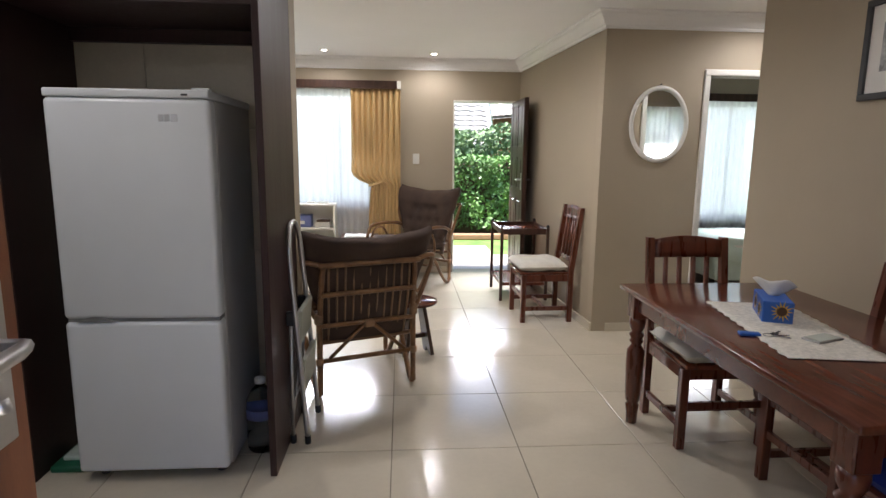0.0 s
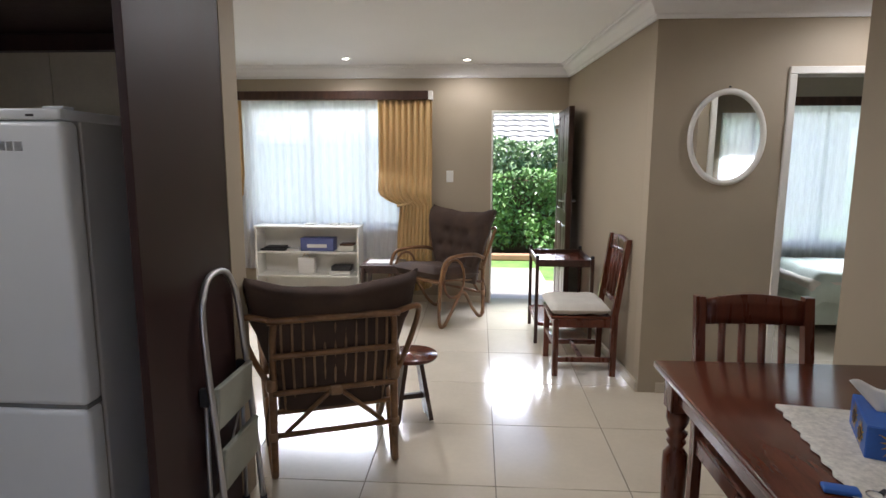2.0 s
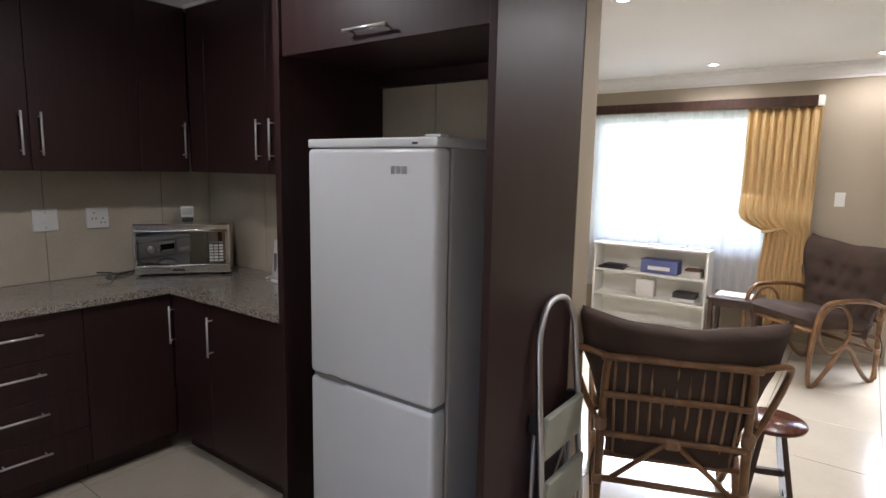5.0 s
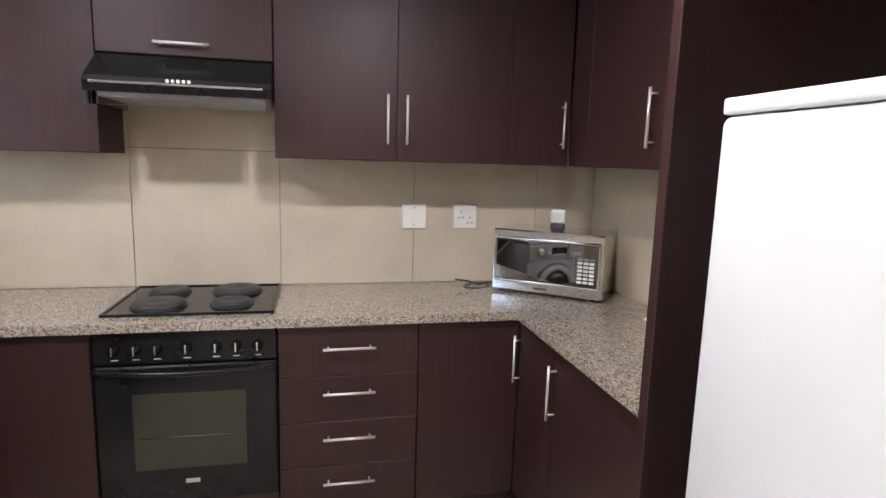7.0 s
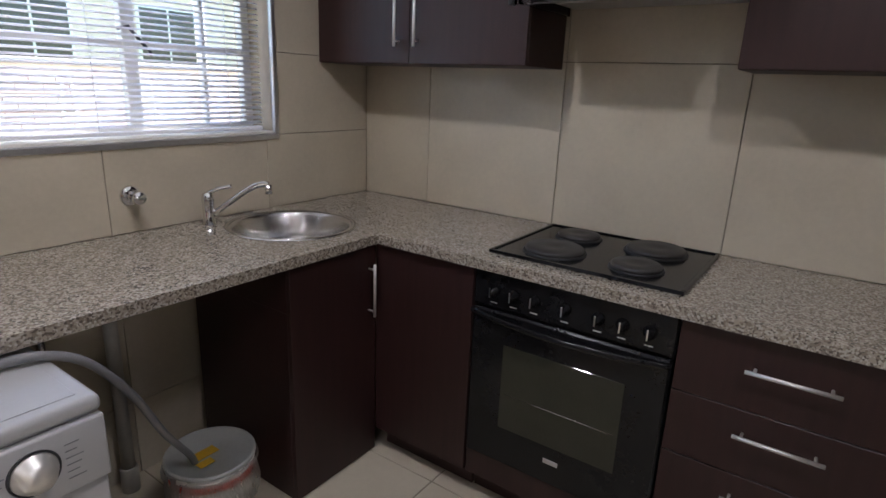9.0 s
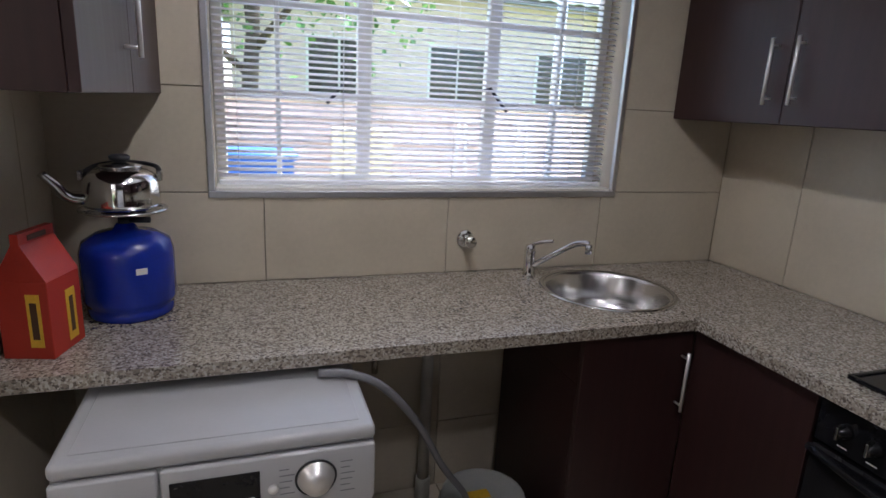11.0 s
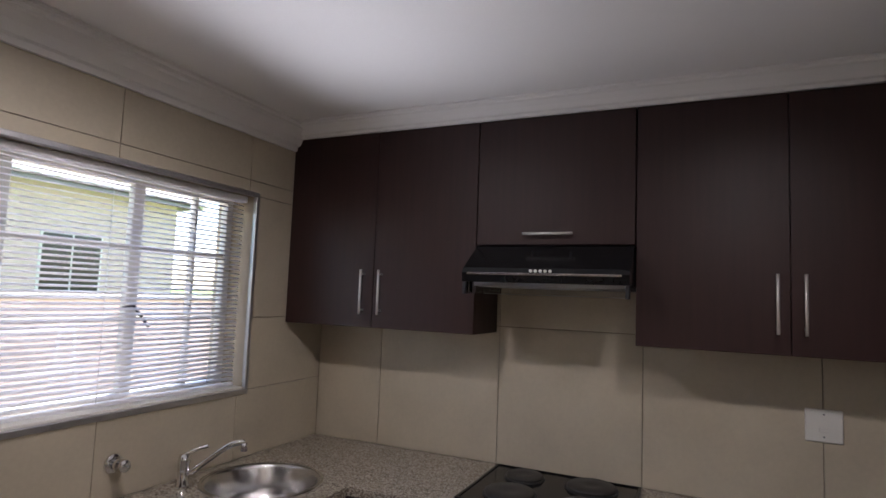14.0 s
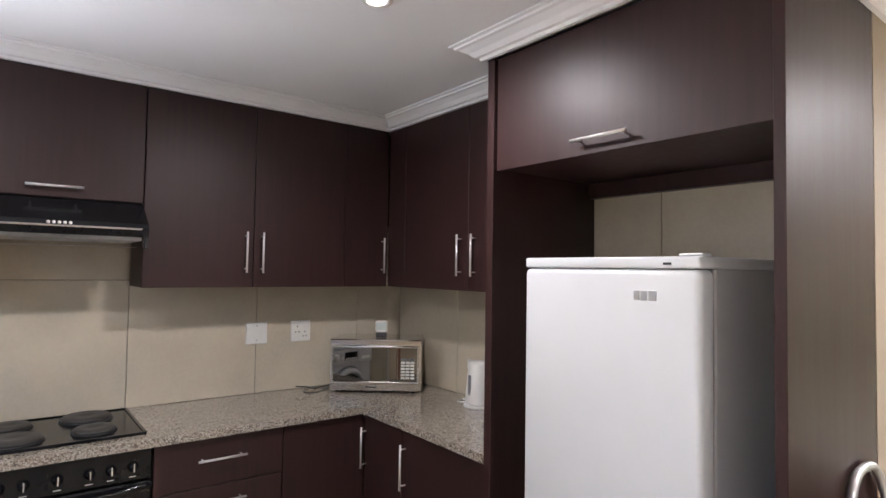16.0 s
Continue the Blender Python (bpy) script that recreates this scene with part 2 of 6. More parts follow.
# ---- mesh building ----
class Mesh:
    """Collects simple solids into one mesh."""

    def __init__(self):
        self.v, self.f, self.s = [], [], []

    def add(self, verts, faces, smooth=False, m=None):
        k = len(self.v)
        self.v += [tuple(m @ Vector(p)) if m else tuple(p) for p in verts]
        self.f += [tuple(k + i for i in f) for f in faces]
        self.s += [smooth] * len(faces)
        return self

    def box(self, x0, x1, y0, y1, z0, z1, bevel=0.003, m=None, seg=1):
        x0, x1, y0, y1, z0, z1 = min(x0, x1), max(x0, x1), min(y0, y1), max(y0, y1), min(z0, z1), max(z0, z1)
        b = bmesh.new()
        bmesh.ops.create_cube(b, size=1)
        for q in b.verts:
            q.co = ((x0 + x1) / 2 + q.co.x * (x1 - x0), (y0 + y1) / 2 + q.co.y * (y1 - y0), (z0 + z1) / 2 + q.co.z * (z1 - z0))
        bevel = min(bevel, 0.45 * min(x1 - x0, y1 - y0, z1 - z0))
        if bevel > 0:
            bmesh.ops.bevel(b, geom=b.edges[:], offset=bevel, segments=seg, profile=0.5, affect="EDGES")
        b.verts.index_update()
        self.add([q.co.copy() for q in b.verts], [[q.index for q in f.verts] for f in b.faces], seg > 1, m)
        b.free()
        return self

    def prism(self, poly, z0, z1, m=None, smooth=False):
        n = len(poly)
        self.add([(x, y, z0) for x, y in poly] + [(x, y, z1) for x, y in poly],
                 [tuple(reversed(range(n))), tuple(range(n, 2 * n))] + [(i, (i + 1) % n, n + (i + 1) % n, n + i) for i in range(n)], smooth, m)
        return self

    def tube(self, pts, r, n=8, closed=False, m=None, taper=None):
        """A round bar along a line of points."""
        pts = [Vector(p) for p in pts]
        k = len(pts)
        vs, fs = [], []
        up = Vector((0, 0, 1))
        last = None
        for i, p in enumerate(pts):
            a = pts[(i - 1) % k] if closed or i else p
            b = pts[(i + 1) % k] if closed or i < k - 1 else p
            d = (b - a).normalized()
            if last is None:
                side = d.cross(up if abs(d.z) < 0.95 else Vector((1, 0, 0))).normalized()
            else:
                side = (last - d * last.dot(d)).normalized()
            last = side
            o = d.cross(side)
            rad = r if taper is None else r + (taper - r) * i / (k - 1)
            for j in range(n):
                an = 2 * math.pi * j / n
                vs.append(p + side * (rad * math.cos(an)) + o * (rad * math.sin(an)))
        for i in range(k if closed else k - 1):
            for j in range(n):
                a, b = i * n + j, i * n + (j + 1) % n
                c, d = ((i + 1) % k) * n + (j + 1) % n, ((i + 1) % k) * n + j
                fs.append((a, b, c, d))
        if not closed:
            fs.append(tuple(reversed(range(n))))
            fs.append(tuple(range((k - 1) * n, k * n)))
        return self.add(vs, fs, True, m)

    def lathe(self, prof, n=20, c=(0, 0, 0), m=None, ring=False):
        """Turns a profile of (radius, height) about the z axis; ring: a closed hoop with an open middle."""
        vs, fs = [], []
        for r, z in prof:
            vs += [(c[0] + r * math.cos(2 * math.pi * j / n), c[1] + r * math.sin(2 * math.pi * j / n), c[2] + z) for j in range(n)]
        k = len(prof)
        for i in range(k if ring else k - 1):
            e = (i + 1) % k
            fs += [(i * n + j, i * n + (j + 1) % n, e * n + (j + 1) % n, e * n + j) for j in range(n)]
        if not ring:
            fs += [tuple(reversed(range(n))), tuple(range((k - 1) * n, k * n))]
        return self.add(vs, fs, True, m)

    def grid(self, fn, nu, nv, smooth=True, thick=0.0):
        """A sheet from fn(u, v), u and v from 0 to 1; with thickness along its normals."""
        P = [[Vector(fn(i / nu, j / nv)) for j in range(nv + 1)] for i in range(nu + 1)]
        idx = lambda i, j: i * (nv + 1) + j
        vs = [p for row in P for p in row]
        fs = [(idx(i, j), idx(i + 1, j), idx(i + 1, j + 1), idx(i, j + 1)) for i in range(nu) for j in range(nv)]
        if thick:
            N = []
            for i in range(nu + 1):
                for j in range(nv + 1):
                    du = P[min(i + 1, nu)][j] - P[max(i - 1, 0)][j]
                    dv = P[i][min(j + 1, nv)] - P[i][max(j - 1, 0)]
                    N.append(du.cross(dv).normalized() if du.cross(dv).length > 1e-9 else Vector((0, 0, 1)))
            k = len(vs)
            vs = vs + [p - q * thick for p, q in zip(vs, N)]
            fs = fs + [tuple(k + a for a in reversed(f)) for f in fs]
            ring = [idx(i, 0) for i in range(nu + 1)] + [idx(nu, j) for j in range(1, nv + 1)] + [idx(i, nv) for i in range(nu - 1, -1, -1)] + [idx(0, j) for j in range(nv - 1, 0, -1)]
            fs += [(ring[(i + 1) % len(ring)], ring[i], ring[i] + k, ring[(i + 1) % len(ring)] + k) for i in range(len(ring))]
        return self.add(vs, fs, smooth)

    def pillow(self, x0, x1, y0, y1, z0, z1, nu=14, nv=14, m=None, puff=0.5, wrinkle=0.004):
        """A stuffed pad: thick in the middle, thin at the seams."""
        def at(sign):
            def fn(u, v):
                a, b = 2 * u - 1, 2 * v - 1
                e = max(0.0, (1 - a ** 6) * (1 - b ** 6)) ** puff
                w = wrinkle * noise.noise(Vector((u * 5, v * 5, sign * 3 + x0)))
                cx = 0.985 if max(abs(a), abs(b)) > 0.9 else 1.0
                return ((x0 + x1) / 2 + a * (x1 - x0) / 2 * cx, (y0 + y1) / 2 + b * (y1 - y0) / 2 * cx, (z0 + z1) / 2 + sign * (z1 - z0) / 2 * e + w * e)
            return fn
        g = Mesh().grid(at(1), nu, nv)
        h = Mesh().grid(at(-1), nu, nv)
        self.add(g.v, g.f, True, m)
        self.add(h.v, [tuple(reversed(f)) for f in h.f], True, m)
        return self

    def data(self, name, material):
        me = bpy.data.meshes.new(name)
        me.from_pydata(self.v, [], self.f)
        me.polygons.foreach_set("use_smooth", self.s)
        me.materials.append(material)
        me.update()
        return me


def part(name, g, material, parent, label=""):
    """One mesh object under a thing or a part; its numbers are in the thing's own axes."""
    ob = new(name, g.data(name, material) if isinstance(g, Mesh) else g)
    ob.parent = parent
    return tagged(ob, label)


def thing(name, label, category, m=None, group="", kind=""):
    ob = new(name)
    ob.empty_display_size = 0.1
    ob.matrix_basis = m or Matrix()
    return tagged(ob, label, category, group, kind)


def single(name, g, material, label, category, m=None, group="", kind=""):
    ob = new(name, g.data(name, material))
    ob.matrix_basis = m or Matrix()
    return tagged(ob, label, category, group, kind)


def arc(cx, cy, r, a0, a1, n):
    return [(cx + r * math.cos(radians(a0 + (a1 - a0) * i / n)), cy + r * math.sin(radians(a0 + (a1 - a0) * i / n))) for i in range(n + 1)]


def smooth_line(pts, n=5):
    """Rounds a line of points (Catmull-Rom)."""
    P = [Vector(p) for p in pts]
    P = [2 * P[0] - P[1]] + P + [2 * P[-1] - P[-2]]
    out = []
    for i in range(1, len(P) - 2):
        a, b, c, d = P[i - 1:i + 3]
        for j in range(n):
            t = j / n
            out.append(0.5 * ((2 * b) + (c - a) * t + (2 * a - 5 * b + 4 * c - d) * t * t + (3 * b - a - 3 * c + d) * t ** 3))
    return out + [P[-2]]


# ---- structure ----
XW, YS, YN, YF = -2.71, 0.18, 3.345, 7.067     # kitchen west, south, north faces; lounge far wall
CZ = 2.44                                        # ceiling
XE, YE = 2.49, 3.77                              # dining east wall and its end
YM = 4.72                                        # wall with the mirror
XR = 5.4                                         # bedrooms' east wall
ALL = {}


def wall(name, label, boxes, material=PAINT):
    g = Mesh()
    for b in boxes:
        g.box(*b, bevel=0)
    return single(name, g, material, label, "wall", kind="structure")


def holed(axis, a0, a1, lo, hi, holes, z1=CZ):
    """Boxes of a wall along x (axis 'x') or y with openings (from, to, bottom, top)."""
    out, cur = [], lo
    def bx(p, q, z0, z):
        if q - p > 1e-4 and z - z0 > 1e-4:
            out.append((p, q, a0, a1, z0, z) if axis == "x" else (a0, a1, p, q, z0, z))
    for p, q, zb, zt in sorted(holes):
        bx(cur, p, 0, z1), bx(p, q, 0, zb), bx(p, q, zt, z1)
        cur = q
    bx(cur, hi, 0, z1)
    return out


KW = (-2.17, -0.733, 1.198, 2.055)       # kitchen window opening
BD = (-0.08, 0.80, 0.0, 2.03)            # back door opening
LW = (-1.62, 0.02, 0.80, 2.06)           # lounge window
FD = (0.955, 1.70, 0.0, 2.0)             # front door
BW = (3.72, 4.95, 0.66, 2.02)            # bedroom window
SW2 = (4.14, 5.1, 0.9, 2.13)             # second bedroom window
D1 = (2.70, 3.46, 0.0, 2.0)              # bedroom door
D2 = (2.62, 3.40, 0.0, 2.0)              # second bedroom door

wall("wall_south", "beige plastered outer wall with kitchen window and back door", holed("x", YS - 0.22, YS - 0.012, XW - 0.2, XR + 0.2, [KW, BD, SW2]))
wall("wall_west", "beige plastered outer wall behind the kitchen", holed("y", XW - 0.22, XW - 0.012, YS - 0.22, YF + 0.22, []))
wall("wall_north", "beige plastered front wall with window and front door", holed("x", YF, YF + 0.22, XW - 0.22, XR + 0.2, [LW, FD, BW]))
wall("wall_east", "beige plastered outer wall of the bedrooms", holed("y", XR, XR + 0.2, YS - 0.22, YF + 0.22, []))
wall("wall_kitchen_lounge", "beige plastered wall between kitchen and lounge", [(XW, -0.18, YN + 0.012, YN + 0.155, 0, CZ)])
wall("wall_partition", "short beige wall beside the back door", [(-0.283, -0.165, YS - 0.012, 1.085, 0, CZ)])
wall("wall_dining", "beige plastered wall beside the dining table", [(XE, XE + 0.12, YS - 0.012, YE, 0, CZ)])
wall("wall_passage", "beige plastered passage wall", holed("x", YE - 0.12, YE, XE + 0.12, XR, [D2]))
wall("wall_mirror", "beige plastered wall with round mirror and bedroom door", holed("x", YM, YM + 0.12, 1.88, XR, [D1]))
g = Mesh().prism([(1.88, YM + 0.12), (2.0, YM + 0.12), (1.84, YF), (1.725, YF)], 0, CZ)
single("wall_lounge_east", g, PAINT, "beige plastered lounge wall behind the open door", "wall", kind="structure")
wall("wall_passage_end", "plain wall closing the passage", [(4.3, 4.4, YE, YM, 0, CZ)])
single("ceiling", Mesh().box(XW - 0.2, XR + 0.2, YS - 0.2, YF + 0.2, CZ, CZ + 0.12, 0), CEIL, "smooth white plasterboard ceiling", "ceiling", kind="structure")

CORN = [(0, 0), (0, -0.118), (0.016, -0.118), (0.02, -0.098), (0.034, -0.092), (0.05, -0.062), (0.075, -0.036), (0.088, -0.03), (0.09, -0.016), (0.104, -0.012), (0.104, 0)]


def cornice(points, closed=False, drop=1.0, top=CZ - 0.001):
    """A moulded plaster cornice along a line; the room lies to the line's left."""
    P = [Vector((*p, 0)) for p in points]
    k = len(P)
    g, rings = Mesh(), []
    for i, p in enumerate(P):
        a = P[i - 1] if (i or closed) else None
        b = P[(i + 1) % k] if (i < k - 1 or closed) else None
        n1 = (p - a).normalized() if a is not None else None
        n2 = (b - p).normalized() if b is not None else None
        l1 = Vector((-n1.y, n1.x, 0)) if n1 else None
        l2 = Vector((-n2.y, n2.x, 0)) if n2 else None
        off = (l1 + l2) / (1 + l1.dot(l2)) if l1 and l2 else (l1 or l2)
        rings.append([(p.x + off.x * d, p.y + off.y * d, top + h * drop) for d, h in CORN])
    m = len(CORN)
    vs = [q for r in rings for q in r]
    fs = [(i * m + j, i * m + (j + 1) % m, ((i + 1) % k) * m + (j + 1) % m, ((i + 1) % k) * m + j) for i in range(k if closed else k - 1) for j in range(m)]
    return g.add(vs, fs)


UX, UY = -2.413, 3.06     # upper cupboards' fronts
g = cornice([(-0.178, 3.5), (XW, 3.5), (XW, YF), (1.725, YF), (1.88, YM), (XE + 0.0, YM), (4.3, YM), (4.3, YE), (XE, YE), (XE, YS), (-0.165, YS), (-0.165, 1.085), (-0.283, 1.085)][::-1])
single("cornice", g, CEIL, "white moulded plaster cornice round the lounge ceiling", "cornice", kind="structure")
g = cornice([(-0.283, YS), (UX, YS)][::-1])
single("cornice", g, CEIL, "white moulded plaster cornice over the window", "cornice", kind="structure")
g = cornice([(UX, YS + 0.0), (UX, UY), (-1.222, UY), (-1.222, 2.735), (-0.178, 2.735), (-0.178, 3.5)][::-1], drop=0.52)
single("cornice", g, CEIL, "white moulded plaster cornice above the cupboards", "cornice", kind="structure")

# skirting tiles
g = Mesh()
for b in ((1.99, D1[0] - 0.06, YM - 0.009, YM - 0.001, 0, 0.07), (XE - 0.009, XE - 0.001, YS, YE, 0, 0.07), (XW, 0.9, YF - 0.009, YF - 0.001, 0, 0.07), (-0.164, -0.156, YS, 1.08, 0, 0.07)):
    g.box(*b, bevel=0.002)
g.prism([(1.862, YM), (1.879, YM), (1.724, YF), (1.707, YF)], 0, 0.07)
single("baseboard", g, FLOORT, "low cream tile skirting along the walls", "skirting", kind="structure")


# ---- windows and doors of the setting ----
def window(name, label, hole, y_out, inward, bars, label_pane="clear pane"):
    """A steel casement in an opening of a wall along x."""
    x0, x1, z0, z1 = hole
    w = thing(name, label, "window", pose(0, y_out, 0), kind="structure")
    f = Mesh()
    for b in ((x0, x1, z0, z0 + 0.035), (x0, x1, z1 - 0.035, z1), (x0, x0 + 0.035, z0 + 0.035, z1 - 0.035), (x1 - 0.035, x1, z0 + 0.035, z1 - 0.035)):
        f.box(b[0], b[1], -0.02, 0.02, b[2], b[3], 0.003)
    part("window_frame", f, WHITE, w)
    bars = sorted(bars)
    for x, wd in bars:
        part("mullion", Mesh().box(x - wd, x + wd, -0.018, 0.018, z0 + 0.035, z1 - 0.035, 0.003), WHITE, w)
    xs = [x0] + [b[0] for b in bars] + [x1]
    for a, b in zip(xs, xs[1:]):
        p = part("pane", Mesh().box(a + 0.02, b - 0.02, -0.002, 0.002, z0 + 0.03, z1 - 0.03, 0), GLASS, w)
        p.visible_shadow = False
    for z in (z0 + (z1 - z0) * 0.36, z0 + (z1 - z0) * 0.68):
        part("glazing_bar", Mesh().box(x0 + 0.035, x1 - 0.035, -0.012, 0.012, z - 0.009, z + 0.009, 0.002), WHITE, w)
    return w


kx = lambda u: KW[0] + (KW[1] - KW[0]) * u
w1 = window("window_1", "white steel kitchen window with burglar bars behind a blind", KW, YS - 0.15, 1, [(kx(0.33), 0.024), (kx(0.66), 0.024), (kx(0.86), 0.008), (kx(0.14), 0.008)])
part("window_sill", Mesh().box(KW[0] + 0.002, KW[1] - 0.002, 0.022, 0.148, KW[2] + 0.001, KW[2] + 0.012, 0.002), WHITE, w1)
for i, (x0, x1, z0, z1) in enumerate(((KW[0] - 0.02, KW[1] + 0.02, KW[3] - 0.002, KW[3] + 0.018), (KW[0] - 0.02, KW[1] + 0.02, KW[2] - 0.02, KW[2] + 0.002),
                                     (KW[0] - 0.02, KW[0], KW[2] + 0.003, KW[3] - 0.003), (KW[1], KW[1] + 0.02, KW[2] + 0.003, KW[3] - 0.003))):
    part("edge_trim", Mesh().box(x0, x1, 0.135, 0.158, z0, z1, 0.003), ALU, w1, "aluminium edge trim")
for x, s in ((kx(0.36), -1), (kx(0.69), 1)):
    part("window_stay", Mesh().tube([(x, 0.03, 1.55), (x + 0.02 * s, 0.06, 1.56), (x + 0.09 * s, 0.06, 1.48)], 0.006, 6), BLACKP, w1, "black casement catch")
window("window_2", "white steel lounge window behind net curtains", LW, YF + 0.12, -1, [(-0.95, 0.02), (-0.35, 0.02)])
window("window_3", "white steel bedroom window behind net curtains", BW, YF + 0.12, -1, [(4.33, 0.02)])
window("window_4", "white steel window of the second bedroom", SW2, YS - 0.12, 1, [(4.6, 0.02)])


def door_frame(name, label, x0, x1, z1, y0, y1, t=0.045):
    d = thing(name, label, "door frame", kind="structure")
    for a, b in ((x0 - t, x0), (x1, x1 + t)):
        part("jamb", Mesh().box(a, b, y0, y1, 0, z1, 0.004), WHITE, d)
    part("lintel", Mesh().box(x0 - t, x1 + t, y0, y1, z1 + 0.001, z1 + t, 0.004), WHITE, d)
    return d


door_frame("door_frame_1", "white painted steel front door frame", FD[0] + 0.02, FD[1] - 0.02, FD[3] - 0.02, YF - 0.012, YF + 0.16, 0.02)
door_frame("door_frame_2", "white painted steel bedroom door frame", D1[0], D1[1], D1[3], YM - 0.015, YM + 0.135)
door_frame("door_frame_3", "white painted steel frame of the second bedroom door", D2[0], D2[1], D2[3], YE - 0.135, YE + 0.015)


def lever(parent, x, y, z, side, along):
    h = part("door_handle", Mesh().box(x - 0.02, x + 0.02, y, y + side * 0.008, z - 0.11, z + 0.07, 0.004)
             .tube([(x, y, z), (x, y + side * 0.036, z), (x + along * 0.02, y + side * 0.04, z), (x + along * 0.12, y + side * 0.04, z - 0.004)], 0.009, 8)
             .lathe([(0.009, -0.002), (0.011, 0), (0.009, 0.012)], 10, (x, y + side * 0.004, z - 0.07)), ALU, parent, "satin metal lever handle")
    return h


def panel_door(name, label, width, height, m, material, rows, lever_z=1.02):
    """A leaf hinged at its own x = 0, with raised panels on both faces."""
    d = thing(name, label, "door", m)
    part("leaf", Mesh().box(0, width, -0.016, 0.016, 0.008, height, 0.003), material, d)
    zs = [0.0] + list(rows) + [height]
    rail = Mesh()
    for s in (-1, 1):
        y0, y1 = (0.0162, 0.024) if s > 0 else (-0.024, -0.0162)
        for x0, x1 in ((0, 0.1), (width / 2 - 0.04, width / 2 + 0.04), (width - 0.1, width)):
            rail.box(x0, x1, y0, y1, 0.008, height, 0.004)
        for z in zs:
            rail.box(0.1, width - 0.1, y0 + 0.0005, y1 - 0.0005, max(0.008, z - 0.06), min(height, z + 0.06), 0.004)
    part("rails", rail, material, d)
    for s in (-1, 1):
        for a, b in zip(zs, zs[1:]):
            for x0, x1 in ((0.125, width / 2 - 0.065), (width / 2 + 0.065, width - 0.125)):
                y0, y1 = (0.0162, 0.0225) if s > 0 else (-0.0225, -0.0162)
                part("panel", Mesh().box(x0, x1, y0, y1, a + 0.085, b - 0.085, 0.006), material, d)
        lever(d, width - 0.05, 0.0242 * s, lever_z, s, -1)
    return d


panel_door("front_door", "dark brown panelled wooden front door standing open", 0.72, 1.97, pose(1.65, YF - 0.03, 0.005, 0, 0, 269.5), DARKWOOD, (0.55, 0.98, 1.42), 1.13)
panel_door("back_door", "varnished red-brown wooden back door standing open", 0.81, 2.0, pose(-0.078, 0.235, 0.005, 0, 0, 90.6), DOORRED, (0.7, 1.3), 1.19)

# ---- kitchen ----
PL = 0.1      # plinth height
CT = 0.90     # worktop height


def bar_handle(parent, p, q, out, name="handle"):
    """A round steel bar on two posts; out: the way it stands off."""
    p, q, o = Vector(p), Vector(q), Vector(out)
    d = (q - p).normalized()
    a, b = p + d * 0.02, q - d * 0.02
    g = Mesh().tube([p + o, q + o], 0.0055, 8).tube([a, a + o], 0.004, 6).tube([b, b + o], 0.004, 6)
    return part(name, g, SATIN, parent, "brushed steel bar handle")


def cupboard(name, label, m, width, depth, z0, z1, doors, plinth=False, category="cupboard", group=""):
    """A board carcass with its front at y = 0, looking to -y. doors: (x0, x1, z0, z1, handle from, handle to)."""
    c = thing(name, label, category, m, group)
    part("carcass", Mesh().box(0.0015, width - 0.0015, 0.019, depth, z0, z1, 0.001), WENGE, c)
    if plinth:
        part("plinth", Mesh().box(0.0015, width - 0.0015, 0.07, 0.09, 0.0, z0 - 0.001, 0.001), WENGE, c)
    for x0, x1, a, b, hp, hq in doors:
        d = part("door" if category == "cupboard" else "drawer", Mesh().box(x0 + 0.0015, x1 - 0.0015, 0, 0.018, a + 0.0015, b - 0.0015, 0.0015), WENGE, c)
        if hp:
            bar_handle(d, (hp[0], 0, hp[1]), (hq[0], 0, hq[1]), (0, -0.03, 0))
    return c


FX = -2.14     # base fronts on the west wall
BH = 0.865
v = lambda x, za, zb: ((x, za), (x, zb))
MW = lambda y: pose(FX, y, 0, 0, 0, 90)
cupboard("base_cupboard", "dark wenge corner base cupboard beside the oven", MW(0.756), 0.419, 0.55, PL, BH, [(0, 0.419, PL, BH, None, None)], True)
dr = [(0, 0.535, z0, z1, (0.165, h), (0.365, h)) for z0, z1, h in ((0.66, BH, 0.776), (0.475, 0.66, 0.597), (0.29, 0.475, 0.412), (PL, 0.29, 0.226))]
cupboard("drawer_unit", "dark wenge unit of four drawers with steel handles", MW(1.81), 0.535, 0.55, PL, BH, dr, True, "drawers")
cupboard("base_cupboard", "dark wenge base cupboard in the corner", MW(2.346), 0.42, 0.55, PL, BH, [(0, 0.42, PL, BH, None, None)], True)
cupboard("base_cupboard", "dark wenge base cupboard beside the fridge", pose(FX + 0.001, 2.768, 0), 0.90, 0.55, PL, BH, [(0, 0.34, PL, BH, *v(0.022, 0.60, 0.80)), (0.34, 0.90, PL, BH, *v(0.37, 0.60, 0.80))], True)
sink_unit = cupboard("sink_cupboard", "dark wenge sink cupboard with open side", pose(-1.745, 0.752, 0, 0, 0, 180), 0.40, 0.53, PL - 0.095, 0.70, [(0, 0.40, PL - 0.095, BH, *v(0.36, 0.59, 0.79))])
part("side_panel", Mesh().box(0.0015, 0.018, 0.019, 0.53, 0.701, BH, 0.001), WENGE, sink_unit)

SINK = (-2.005, 0.463)
hole = [(SINK[0] + 0.222 * math.cos(2 * math.pi * i / 40), SINK[1] + 0.222 * math.sin(2 * math.pi * i / 40)) for i in range(40)]
south = [(-2.117, 0.782), (XW + 0.002, 0.782), (XW + 0.002, YS + 0.002)]
